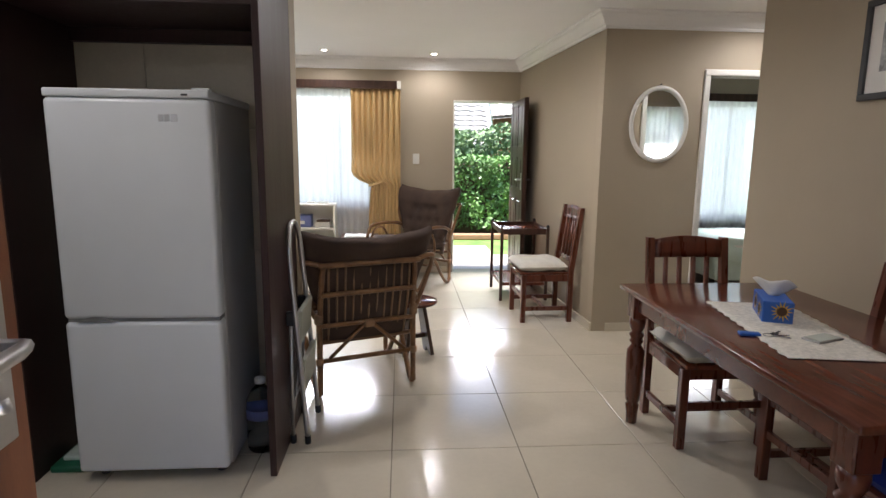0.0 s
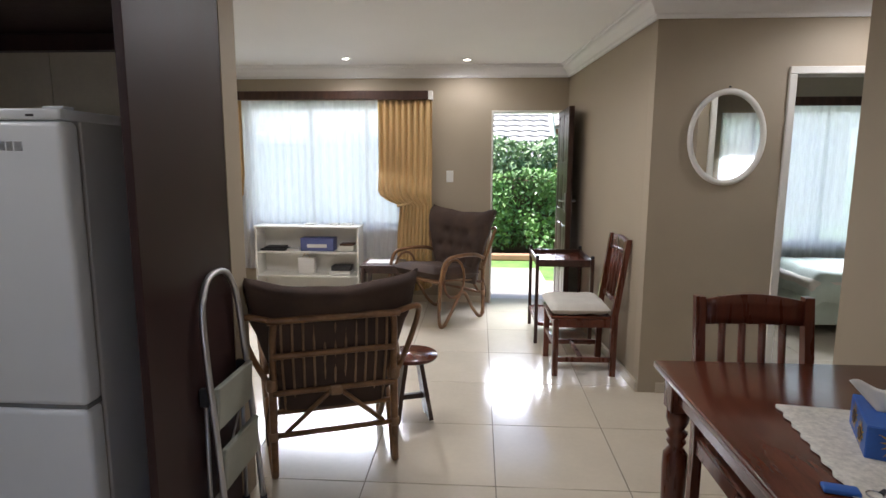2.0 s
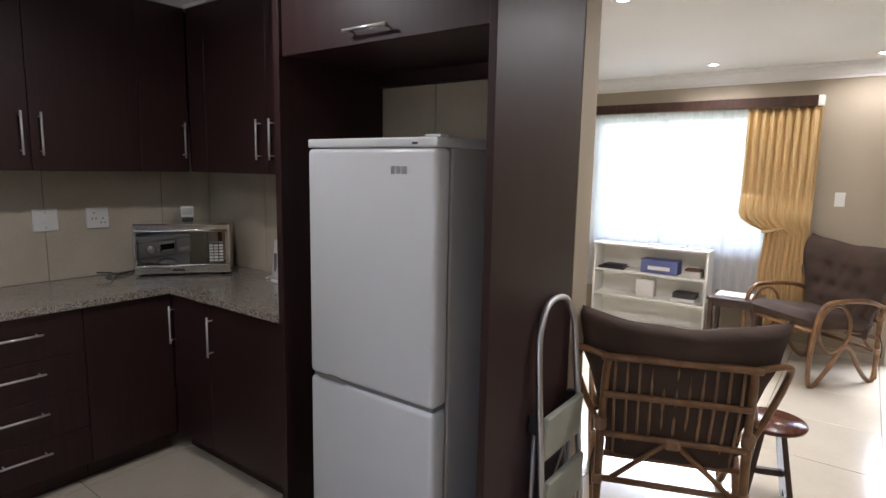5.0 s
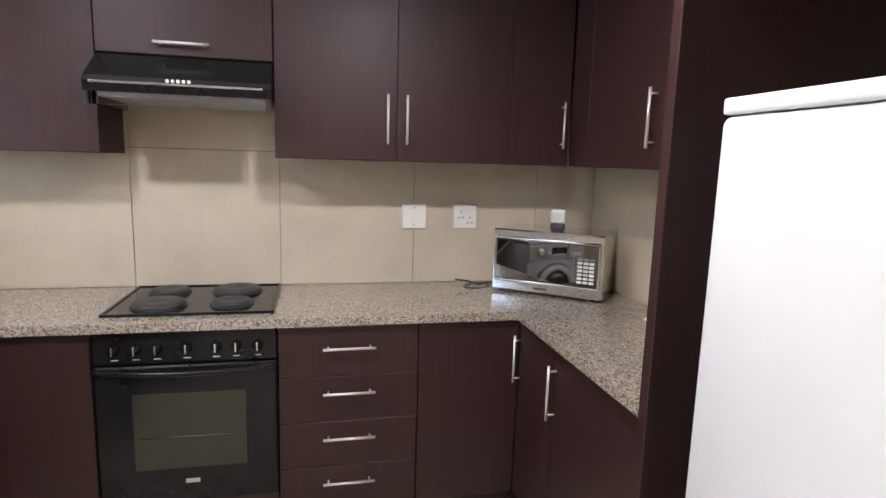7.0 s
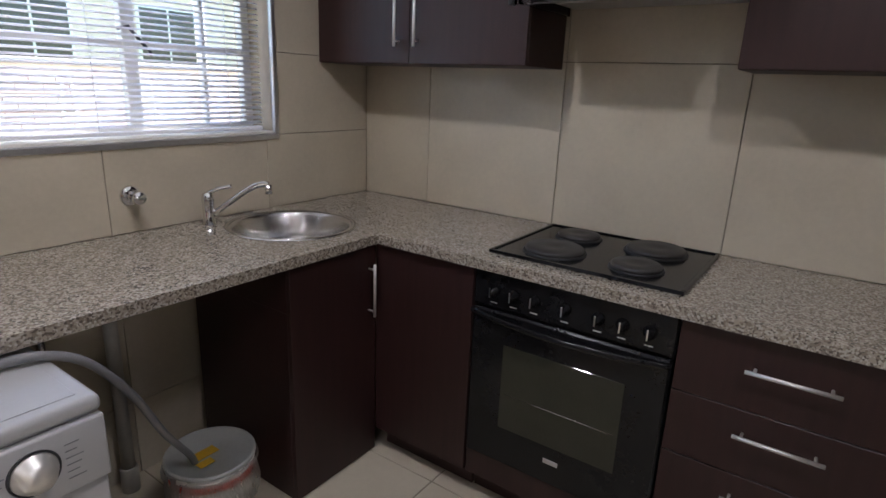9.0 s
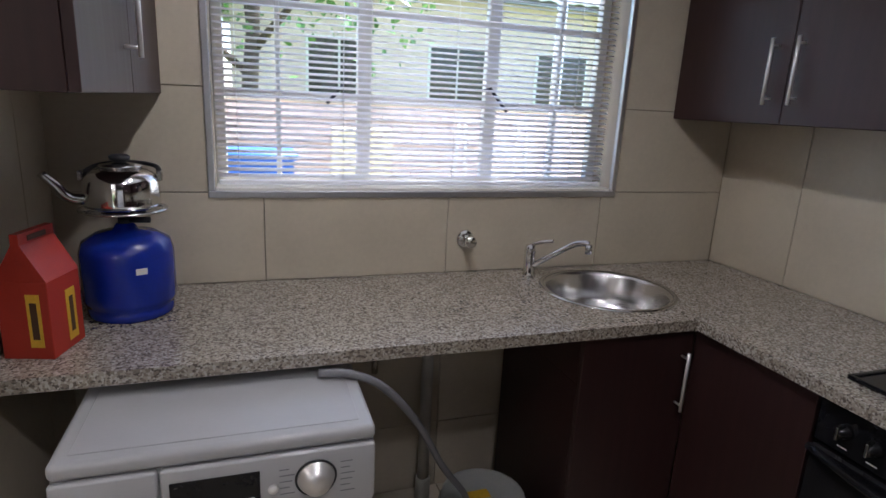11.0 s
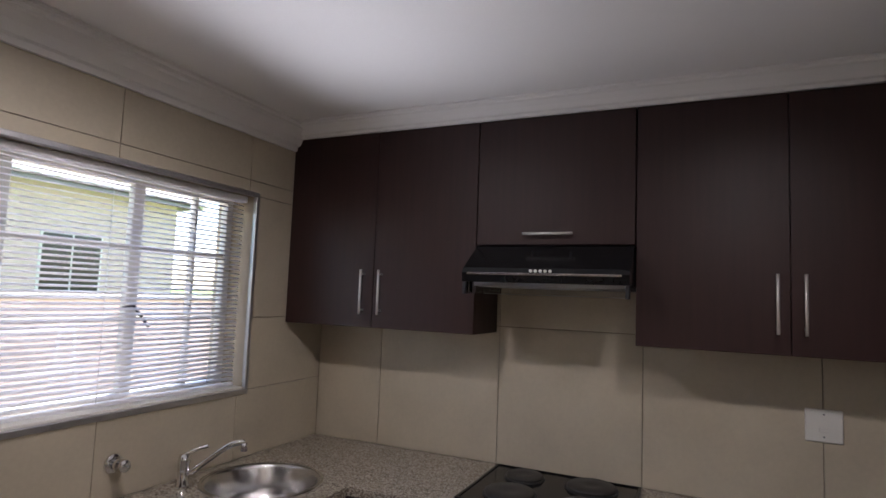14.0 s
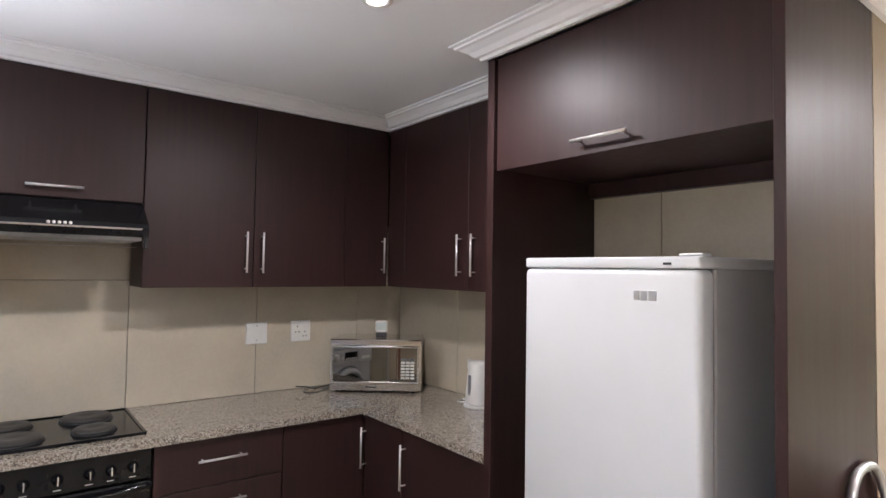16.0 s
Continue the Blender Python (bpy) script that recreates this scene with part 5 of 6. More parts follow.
for x, y in ((-0.07, y0), (-0.07, y1), (-0.141, y0 + 0.012), (-0.141, y1 - 0.012)):
    part("rubber_foot", Mesh().lathe([(0.014, 0), (0.016, 0.01), (0.015, 0.04)], 10, (x, y, 0)), BLACKP, ld)

# ---- lounge ----
def rattan_chair(label, m):
    """Cane armchair facing +y in its own axes, origin on the floor between its back legs; brown tufted cushions."""
    c = thing("rattan_armchair", label, "armchair", m, "rattan armchairs")
    for s in (-1, 1):
        x = s * 0.27
        # one bent cane: back leg, foot runner, front leg and arm
        side = smooth_line([(x, 0.0, 0.44), (x, 0.0, 0.20), (x, 0.005, 0.035), (x + s * 0.005, 0.06, 0.014), (x + s * 0.015, 0.16, 0.10), (x + s * 0.02, 0.30, 0.26), (x + s * 0.025, 0.44, 0.12), (x + s * 0.025, 0.54, 0.016), (x + s * 0.03, 0.60, 0.06), (x + s * 0.04, 0.60, 0.34), (x + s * 0.045, 0.55, 0.52), (x + s * 0.045, 0.42, 0.56), (x + s * 0.035, 0.16, 0.55), (x + s * 0.015, 0.0, 0.50)], 5)
        part("side_frame", Mesh().tube(side, 0.0155, 8), RATTAN, c, "bent varnished cane")
        part("back_post", Mesh().tube(smooth_line([(x, -0.005, 0.02), (x - s * 0.005, 0.0, 0.40), (x - s * 0.01, -0.05, 0.66), (x - s * 0.02, -0.07, 0.735)], 5), 0.0155, 8), RATTAN, c)
        part("wing_cane", Mesh().tube(smooth_line([(x, 0.0, 0.42), (x + s * 0.07, 0.03, 0.55), (x + s * 0.115, 0.01, 0.70), (x + s * 0.09, -0.05, 0.755), (x - s * 0.02, -0.075, 0.735)], 6), 0.0135, 8), RATTAN, c)
        part("arm_ring", Mesh().tube([(x + s * 0.03, 0.42 + 0.13 * math.cos(a * math.pi / 8), 0.38 + 0.155 * math.sin(a * math.pi / 8)) for a in range(16)], 0.011, 8, True), RATTAN, c)
        part("binding", Mesh().lathe([(0.021, -0.028), (0.025, -0.02), (0.025, 0.02), (0.021, 0.028)], 10, (x, 0.0, 0.44)), SPLIT, c, "wrapped pale cane binding")
        part("binding", Mesh().lathe([(0.019, -0.02), (0.022, -0.012), (0.022, 0.012), (0.019, 0.02)], 10, (x, 0.0, 0.205)), SPLIT, c, "wrapped pale cane binding")
    rail = lambda z, y, w, r: Mesh().tube(smooth_line([(-w, y, z), (-w / 2, y - 0.008, z + 0.004), (0, y - 0.012, z + 0.005), (w / 2, y - 0.008, z + 0.004), (w, y, z)], 4), r, 8)
    part("back_rail", rail(0.735, -0.075, 0.28, 0.0155), RATTAN, c)
    part("back_rail", rail(0.575, -0.045, 0.262, 0.014), RATTAN, c)
    part("back_rail", rail(0.40, -0.01, 0.265, 0.0135), RATTAN, c)
    part("cross_rail", Mesh().tube([(-0.27, 0.0, 0.205), (0.27, 0.0, 0.205)], 0.0135, 8), RATTAN, c)
    part("brace", Mesh().tube([(-0.215, 0.0, 0.215), (-0.05, -0.012, 0.365), (-0.012, -0.02, 0.40)], 0.011, 8), RATTAN, c)
    part("brace", Mesh().tube([(0.215, 0.0, 0.215), (0.05, -0.012, 0.365), (0.012, -0.02, 0.40)], 0.011, 8), RATTAN, c)
    part("binding", Mesh().box(-0.03, 0.03, -0.045, 0.005, 0.375, 0.418, 0.01), SPLIT, c, "wrapped pale cane binding")
    for i in range(11):
        x = -0.225 + 0.045 * i
        part("slat", Mesh().tube([(x, -0.066, 0.725), (x, -0.046, 0.58), (x * 0.97, -0.006, 0.40), (x * 0.95, 0.03, 0.305)], 0.0062, 6), SPLIT, c, "pale split cane")
    part("seat_rail", Mesh().tube([(-0.27, 0.03, 0.30), (0.27, 0.03, 0.30)], 0.013, 8), RATTAN, c)
    part("seat_rail", Mesh().tube([(-0.29, 0.56, 0.36), (0.29, 0.56, 0.36)], 0.0145, 8), RATTAN, c)
    for i in range(7):
        x = -0.225 + 0.075 * i
        part("seat_cane", Mesh().tube([(x, 0.03, 0.312), (x, 0.56, 0.372)], 0.007, 6), RATTAN, c)
    tilt = Matrix.Translation((0, 0.30, 0.40)) @ Matrix.Rotation(radians(6), 4, "X")
    part("seat_cushion", Mesh().pillow(-0.26, 0.26, -0.28, 0.31, -0.055, 0.055, 16, 16, tilt, 0.3, 0.01), BROWNC, c, "thick dark brown seat cushion")

    def back(sign):
        def fn(u, q):
            a = 2 * u - 1
            w = 0.245 + 0.10 * max(0, min(1, (q - 0.25) / 0.45)) ** 0.8 + 0.03 * math.sin(max(0, q - 0.6) * 4)
            x = a * w
            z = 0.28 + 0.59 * q + 0.05 * a * a * q + 0.01 * math.sin(u * 19) * max(0, q - 0.7)
            tuft = 0.0
            for k, zz in ((-0.12, 0.46), (0.0, 0.46), (0.12, 0.46), (-0.18, 0.58), (-0.06, 0.58), (0.06, 0.58), (0.18, 0.58), (-0.12, 0.70), (0.0, 0.70), (0.12, 0.70)):
                tuft += math.exp(-((x - k) ** 2 + (z - zz) ** 2) / 0.0011)
            e = max(0.0, (1 - a ** 8) * (1 - (2 * q - 1) ** 10)) ** 0.4
            th = (0.066 + 0.042 * max(0, q - 0.76) / 0.24) * e - 0.028 * tuft * e * (1 if sign > 0 else 0.2)
            th += 0.004 * noise.noise(Vector((u * 8, q * 8, sign)))
            base = 0.075 - 0.115 * q + 0.055 * a * a * q - (0.045 * max(0, q - 0.8) / 0.2)
            return (x, base + sign * th, z)
        return fn
    g = Mesh().grid(back(1), 34, 34)
    h = Mesh().grid(back(-1), 34, 34)
    bc = Mesh().add(g.v, [tuple(reversed(f)) for f in g.f], True).add(h.v, h.f, True)
    part("back_cushion", bc, BROWNC, c, "dark brown tufted back cushion with rolled top")
    part("tie", Mesh().tube(smooth_line([(-0.285, 0.02, 0.33), (-0.30, 0.0, 0.25), (-0.295, -0.005, 0.17)], 4), 0.004, 6), BROWNC, c)
    return c


rattan_chair("brown cushioned rattan armchair standing behind the housing", pose(0.165, 3.64, 0, 0, 0, 21) @ Matrix.Diagonal((1.06, 1, 1.07, 1)))
rattan_chair("brown cushioned rattan armchair beside the front door", pose(0.66, 6.72, 0, 0, 0, 139) @ Matrix.Diagonal((1.1, 1.05, 1.14, 1)))

st = thing("stool", "low round wooden stool with splayed plank legs", "stool", pose(0.46, 4.22, 0, 0, 0, 20))
part("seat", Mesh().lathe([(0.125, 0.375), (0.145, 0.38), (0.15, 0.392), (0.145, 0.402), (0.001, 0.404)], 30), MAHOG, st)
for s in (-1, 1):
    m = Matrix.Translation((s * 0.075, 0, 0)) @ Matrix.Rotation(radians(-s * 9), 4, "Y")
    part("leg", Mesh().prism([(-0.075, 0.012), (-0.03, 0.012), (0, 0.07), (0.03, 0.012), (0.075, 0.012), (0.05, 0.378), (-0.05, 0.378)], s * 0.025 - 0.012, s * 0.025 + 0.012, m @ Matrix(((0, 0, 1, 0), (1, 0, 0, 0), (0, 1, 0, 0), (0, 0, 0, 1)))), DARKWOOD, st)
part("stretcher", Mesh().box(-0.10, 0.10, -0.014, 0.014, 0.13, 0.16, 0.003), DARKWOOD, st)

tl = thing("tea_trolley", "dark wooden tray table with raised gallery", "trolley", pose(1.30, 5.69, 0))
LX, LY, LZ = 0.47, 0.61, 0.69
for x in (0.015, LX - 0.015):
    for y in (0.015, LY - 0.015):
        lg = part("leg", Mesh().box(x - 0.014, x + 0.014, y - 0.014, y + 0.014, 0, LZ + 0.02, 0.003), DARKWOOD, tl)
        part("cap", Mesh().lathe([(0.012, LZ + 0.0205), (0.017, LZ + 0.028), (0.012, LZ + 0.042), (0.001, LZ + 0.046)], 12, (x, y, 0)), BLACKP, lg)
part("tray", Mesh().box(0.03, LX - 0.03, 0.03, LY - 0.03, LZ - 0.035, LZ - 0.02, 0.002), MAHOG, tl, "polished red-brown tray")
for b in ((0.03, LX - 0.03, 0.008, 0.022), (0.03, LX - 0.03, LY - 0.022, LY - 0.008), (0.008, 0.022, 0.03, LY - 0.03), (LX - 0.022, LX - 0.008, 0.03, LY - 0.03)):
    part("gallery_rail", Mesh().box(*b, LZ - 0.045, LZ + 0.012, 0.003), DARKWOOD, tl)
    part("lower_rail", Mesh().box(*b, 0.15, 0.18, 0.003), MAHOGV, tl)
part("lower_shelf", Mesh().box(0.023, LX - 0.023, 0.023, LY - 0.023, 0.155, 0.17, 0.002), MAHOG, tl)

sf = thing("shelf_unit", "low white painted bookshelf under the window", "bookshelf", pose(-1.44, 6.74, 0))
SWD = 1.07
for x in (0, SWD - 0.02):
    part("side", Mesh().box(x, x + 0.02, 0, 0.24, 0, 0.815, 0.003), WHITE, sf)
part("top", Mesh().box(-0.005, SWD + 0.005, -0.004, 0.244, 0.816, 0.836, 0.003), WHITE, sf)
part("back", Mesh().box(0.021, SWD - 0.021, 0.232, 0.238, 0.03, 0.815, 0), WHITE, sf)
for z in (0.06, 0.33, 0.575):
    part("shelf", Mesh().box(0.0205, SWD - 0.0205, 0.002, 0.231, z - 0.018, z, 0.002), WHITE, sf)


def on_shelf(name, label, cat, x, z, w, d, h, material, y=6.86, extra=None):
    o = thing(name, label, cat, pose(-1.44 + x, y, z))
    part("body", slab(-w / 2, w / 2, -d / 2, d / 2, 0.0005, h, 0.004), material, o)
    if extra:
        extra(o, w, d, h)
    return o


def lid(o, w, d, h):
    part("lid", slab(-w / 2 - 0.004, w / 2 + 0.004, -d / 2 - 0.004, d / 2 + 0.004, h + 0.0005, h + 0.012, 0.004), LILAC, o)
    part("label", Mesh().box(-w * 0.3, w * 0.3, -d / 2 - 0.0015, -d / 2, h * 0.3, h * 0.6, 0), PAPER, o, "pale label")


on_shelf("storage_box", "slate blue plastic box with lid on the bookshelf", "box", 0.63, 0.575, 0.34, 0.16, 0.12, LILAC, extra=lid)
on_shelf("folder", "dark folder lying on the bookshelf", "folder", 0.17, 0.575, 0.26, 0.18, 0.02, BLACKP)
on_shelf("notebook", "black notebook on a folder", "book", 0.18, 0.5955, 0.20, 0.15, 0.02, BLACKP)
on_shelf("paper_stack", "small stack of papers on the bookshelf", "papers", 0.37, 0.575, 0.12, 0.14, 0.02, PAPER)
on_shelf("book", "cream paperback lying on the bookshelf", "book", 0.92, 0.575, 0.16, 0.14, 0.055, LINEN)
on_shelf("book", "brown paperback lying on a book", "book", 0.93, 0.631, 0.14, 0.13, 0.02, BROWNP)
on_shelf("gift_bag", "white paper bag with string handle", "bag", 0.50, 0.33, 0.17, 0.08, 0.17, PAPER, extra=lambda o, w, d, h: part("handle", Mesh().tube(smooth_line([(-0.04, -0.03, h), (0, -0.03, h + 0.05), (0.04, -0.03, h)], 5), 0.003, 5), GOLD, o))
on_shelf("folded_cloth", "dark folded cloth on the bookshelf", "cloth", 0.86, 0.33, 0.22, 0.16, 0.04, PAPER)
on_shelf("cap", "dark cap lying on a folded cloth", "hat", 0.87, 0.3705, 0.20, 0.15, 0.05, BLACKP)
for x, w in ((0.55, 0.10), (0.80, 0.09), (0.93, 0.12)):
    on_shelf("leaflet", "small white leaflets on top of the bookshelf", "leaflet", x, 0.8365, w, 0.1, 0.018, PAPER)

sd = thing("side_table", "small dark wooden side table beside the armchair", "side table", pose(-0.30, 6.42, 0))
part("tabletop", slab(0, 0.40, 0, 0.40, 0.475, 0.50, 0.005), DARKWOOD, sd)
for x in (0.03, 0.37):
    for y in (0.03, 0.37):
        part("leg", Mesh().box(x - 0.018, x + 0.018, y - 0.018, y + 0.018, 0, 0.4745, 0.003), DARKWOOD, sd)
for b in ((0.05, 0.35, 0.025, 0.04), (0.05, 0.35, 0.36, 0.375), (0.025, 0.04, 0.05, 0.35), (0.36, 0.375, 0.05, 0.35)):
    part("apron", Mesh().box(*b, 0.42, 0.4745, 0.002), DARKWOOD, sd)
single("magazine", Mesh().box(0.05, 0.33, 0.08, 0.30, 0.5005, 0.512, 0.002), PAPER, "white magazine lying on the side table", "magazine", pose(-0.30, 6.42, 0, 0, 0, 0))


# curtains
def sheer(name, label, x0, x1, y, z0, z1, folds, amp, out=-1, material=SHEER):
    g = Mesh().grid(lambda u, q: (x0 + (x1 - x0) * u, y + out * amp * (math.sin(u * folds * 6.283 + 0.8 * math.sin(u * 17)) * (0.55 + 0.45 * (1 - q)) + 0.5 * noise.noise(Vector((u * 25, q * 1.2, x0)))), z0 + (z1 - z0) * q), int(folds * 9), 8)
    return single(name, g, material, label, "curtain")


def drape(name, label, x0, x1, y, z0, z1, tie_z, tie_x, material, folds=7, sweep=1.0):
    """A heavy curtain gathered by a tie-back."""
    def fn(u, q):
        z = z0 + (z1 - z0) * q
        if z > tie_z:
            k = 0.6 + 0.4 * min(1.0, max(0.0, (z - tie_z) / 0.11)) ** 0.5
        else:
            k = 0.6 + 0.06 * min(1, (tie_z - z) / 0.35)
        a, b = tie_x + (x0 - tie_x) * k, tie_x + (x1 - tie_x) * k
        amp = 0.022 * (0.6 + 0.4 * k)
        puff = 0.05 * math.exp(-((z - tie_z - 0.12) / 0.12) ** 2)
        return (a + (b - a) * u, y - amp * math.sin(u * folds * 6.283) - puff - 0.02 * noise.noise(Vector((u * 4, q * 3, x0))), z - (0.05 * math.sin(math.pi * u) if q in (0,) else 0))
    g = Mesh().grid(fn, folds * 9, 36, thick=0.003)
    c = thing(name, label, "curtain")
    part("cloth", g, material, c)
    inner = x0 if abs(x0 - tie_x) > abs(x1 - tie_x) else x1
    cx = tie_x + (inner - tie_x) * 0.5
    part("tie_back", Mesh().tube([(cx + 0.075 * math.cos(a * 0.5236), y - 0.01 + 0.05 * math.sin(a * 0.5236), tie_z + 0.02 * math.cos(a * 0.5236)) for a in range(12)], 0.014, 8, True), material, c)
    return c


sheer("net_curtain", "white net curtain across the lounge window", -1.78, 0.16, YF - 0.035, 0.34, 2.10, 24, 0.012)
drape("curtain", "golden curtain tied back at the lounge window", -0.20, 0.35, YF - 0.075, 0.18, 2.10, 1.05, 0.35, GOLD, 9)
drape("curtain", "golden curtain tied back at the window's far end", -2.05, -1.62, YF - 0.075, 0.18, 2.10, 1.03, -2.05, GOLD, 8)
pm = thing("pelmet", "dark wooden curtain pelmet with pale ends", "pelmet")
part("board", Mesh().box(-2.05, 0.315, YF - 0.125, YF - 0.10, 2.10, 2.185, 0.003), DARKWOOD, pm)
part("return", Mesh().box(0.316, 0.358, YF - 0.125, YF - 0.002, 2.10, 2.185, 0.003), WHITE, pm, "pale end block")
part("return", Mesh().box(-2.09, -2.051, YF - 0.125, YF - 0.002, 2.10, 2.185, 0.003), WHITE, pm, "pale end block")

# ---- bedrooms seen through the passage ----
sheer("net_curtain", "white net curtain across the bedroom window", 3.6, 5.05, YF - 0.035, 0.42, 2.04, 18, 0.012)
drape("curtain", "dark green curtain at the bedroom window", 4.60, 5.1, YF - 0.075, 0.2, 2.04, 0.9, 5.1, TEAL, 7)
pm = thing("pelmet", "dark wooden curtain pelmet in the bedroom", "pelmet")
part("board", Mesh().box(3.55, 5.15, YF - 0.125, YF - 0.10, 2.03, 2.115, 0.003), DARKWOOD, pm)
bd = thing("bed", "single bed with pale green bedding and valance", "bed", pose(3.66, 6.05, 0))
part("base", slab(0.02, 1.70, 0.02, 0.88, 0.10, 0.36, 0.01), PALEGREEN, bd, "pale green valance")
part("mattress", slab(0.0, 1.72, 0.0, 0.90, 0.361, 0.50, 0.04, 3), LINEN, bd)
part("duvet", Mesh().grid(lambda u, q: (-0.03 + 1.7 * u, -0.04 + 0.98 * q, 0.51 + 0.06 * (max(0, (1 - (2 * u - 1) ** 8) * (1 - (2 * q - 1) ** 6))) ** 0.5 - 0.20 * max(0, abs(2 * q - 1) - 0.86) / 0.14 - 0.16 * max(0, 0.06 - u) / 0.06 + 0.02 * noise.noise(Vector((u * 7, q * 5, 0)))), 40, 30, thick=0.012), PALEGREEN, bd, "rumpled pale green duvet")
for x in (0.08, 1.62):
    for y in (0.08, 0.82):
        part("leg", Mesh().box(x - 0.025, x + 0.025, y - 0.025, y + 0.025, 0, 0.0995, 0.003), DARKWOOD, bd)
sheer("net_curtain", "white net curtain in the second bedroom", 4.1, 5.2, YS + 0.035, 0.5, 2.15, 14, 0.012, 1)


# ---- outdoors ----
single("ground", Mesh().box(-400, 400, -400, 400, -0.3, -0.13, 0), GRASS, "green mown lawn round the house", "lawn", kind="structure")
single("patio", Mesh().box(-3.2, 5.6, YF + 0.22, 8.35, -0.13, -0.02, 0.01), CONCRETE, "pale concrete patio outside the front door", "patio", kind="structure")
single("path", Mesh().box(0.9, 1.75, 8.36, 9.6, -0.13, -0.09, 0.01), CONCRETE, "pale concrete garden path", "path", kind="structure")
single("yard", Mesh().box(-15, 6, -4.2, -0.04, -0.13, -0.03, 0.01), CONCRETE, "pale concrete back yard", "yard", kind="structure")

rng = random.Random(7)


def leaves(count, place, size, material, name):
    """Many small folded leaves joined in one mesh."""
    vs, fs = [], []
    for _ in range(count):
        p = Vector(place())
        q = Euler((rng.uniform(-1.2, 1.2), rng.uniform(-1.2, 1.2), rng.uniform(0, 6.28))).to_matrix()
        s = size * rng.uniform(0.6, 1.3)
        k = len(vs)
        vs += [p + q @ Vector(c) * s for c in ((-0.5, 0, 0), (0, 0.28, 0.08), (0.5, 0, 0), (0, -0.28, 0.08))]
        fs += [(k, k + 2, k + 1), (k, k + 3, k + 2)]
    return Mesh().add(vs, fs)


def hedge_at():
    x = rng.uniform(-3.5, 4.6)
    top = 1.42 + 0.16 * noise.noise(Vector((x * 1.3, 0, 0)))
    z = rng.uniform(0.02, 1) ** 0.8 * top - 0.05
    return (x, 10.9 + 0.35 * noise.noise(Vector((x * 2.2, 0, z * 2.2))) + rng.uniform(-0.12, 0.35), z)


hg = thing("hedge", "dense green leafy garden hedge", "hedge", kind="stuff")
part("foliage", leaves(24000, hedge_at, 0.085, LEAF, "foliage"), LEAF, hg)
part("stems", Mesh().box(-3.4, 4.5, 11.15, 11.5, -0.13, 1.25, 0.1), BARK, hg)


def grass_at():
    x = rng.uniform(-3.5, 4.6)
    return (x, rng.uniform(11.2, 12.0), 1.25 + 0.95 * rng.random() ** 1.2 * (0.75 + 0.35 * noise.noise(Vector((x * 0.9, 3, 0)))))


sh = thing("shrubs", "pale feathery shrubs growing above the hedge", "shrub", kind="stuff")
part("foliage", leaves(9000, grass_at, 0.12, LEAF2, "foliage"), LEAF2, sh)
single("border", Mesh().box(-3.5, 4.6, 10.45, 10.58, -0.13, -0.02, 0.02), BRICK, "brick edging along the flower bed", "edging", kind="structure")


def house(name, label, x0, x1, y0, y1, eave, ridge, m, courses, face=BRICK):
    h = thing(name, label, "house", m)
    part("wall", Mesh().box(x0, x1, y0, y1, -0.13, eave, 0), face, h)
    yr = (y0 + y1) / 2
    slope = Vector((0, yr - y0 + 0.4, ridge - eave))
    L = slope.length
    dn = slope.normalized()
    roof = part("roof", Mesh().add([(x0 - 0.3, y0 - 0.4, eave - 0.06), (x1 + 0.3, y0 - 0.4, eave - 0.06), (x1 + 0.3, yr, ridge - 0.06), (x0 - 0.3, yr, ridge - 0.06), (x0 - 0.3, y1 + 0.4, eave - 0.06), (x1 + 0.3, y1 + 0.4, eave - 0.06)],
                                   [(0, 1, 2, 3), (3, 2, 5, 4), (0, 3, 4), (1, 5, 2)]), ROOFT, h)
    # rows of tiles, each a wavy strip that overlaps the one below
    for i in range(courses):
        a, b = L * i / courses, L * (i + 1.12) / courses
        p, q = Vector((0, y0 - 0.4, eave)) + dn * a, Vector((0, y0 - 0.4, eave)) + dn * min(b, L)
        n = int((x1 - x0 + 0.6) / 0.3) * 6
        nrm = Vector((0, -dn.z, dn.y))
        g = Mesh().grid(lambda u, t: (x0 - 0.3 + (x1 - x0 + 0.6) * u, *(p + (q - p) * t + nrm * (0.05 - 0.035 * t + 0.016 * math.sin(u * n / 6 * 6.283)))[1:]), n, 1, thick=0.018)
        part("tile_course", g, ROOFT, roof)
    part("barge_board", Mesh().tube([(x1 + 0.32, y0 - 0.42, eave), (x1 + 0.32, yr, ridge + 0.03)], 0.07, 4), WHITE, h, "white barge board")
    return h


house("neighbour_house", "brick house with pale grey tiled roof", -7.0, 2.15, 14.0, 21.0, 1.55, 5.2, None, 30)
house("brick_outbuilding", "brown brick gabled house behind the shrubs", -3.0, 3.0, 0.0, 6.0, 2.6, 5.0, pose(4.6, 18.0, 0, 0, 0, -62), 10)


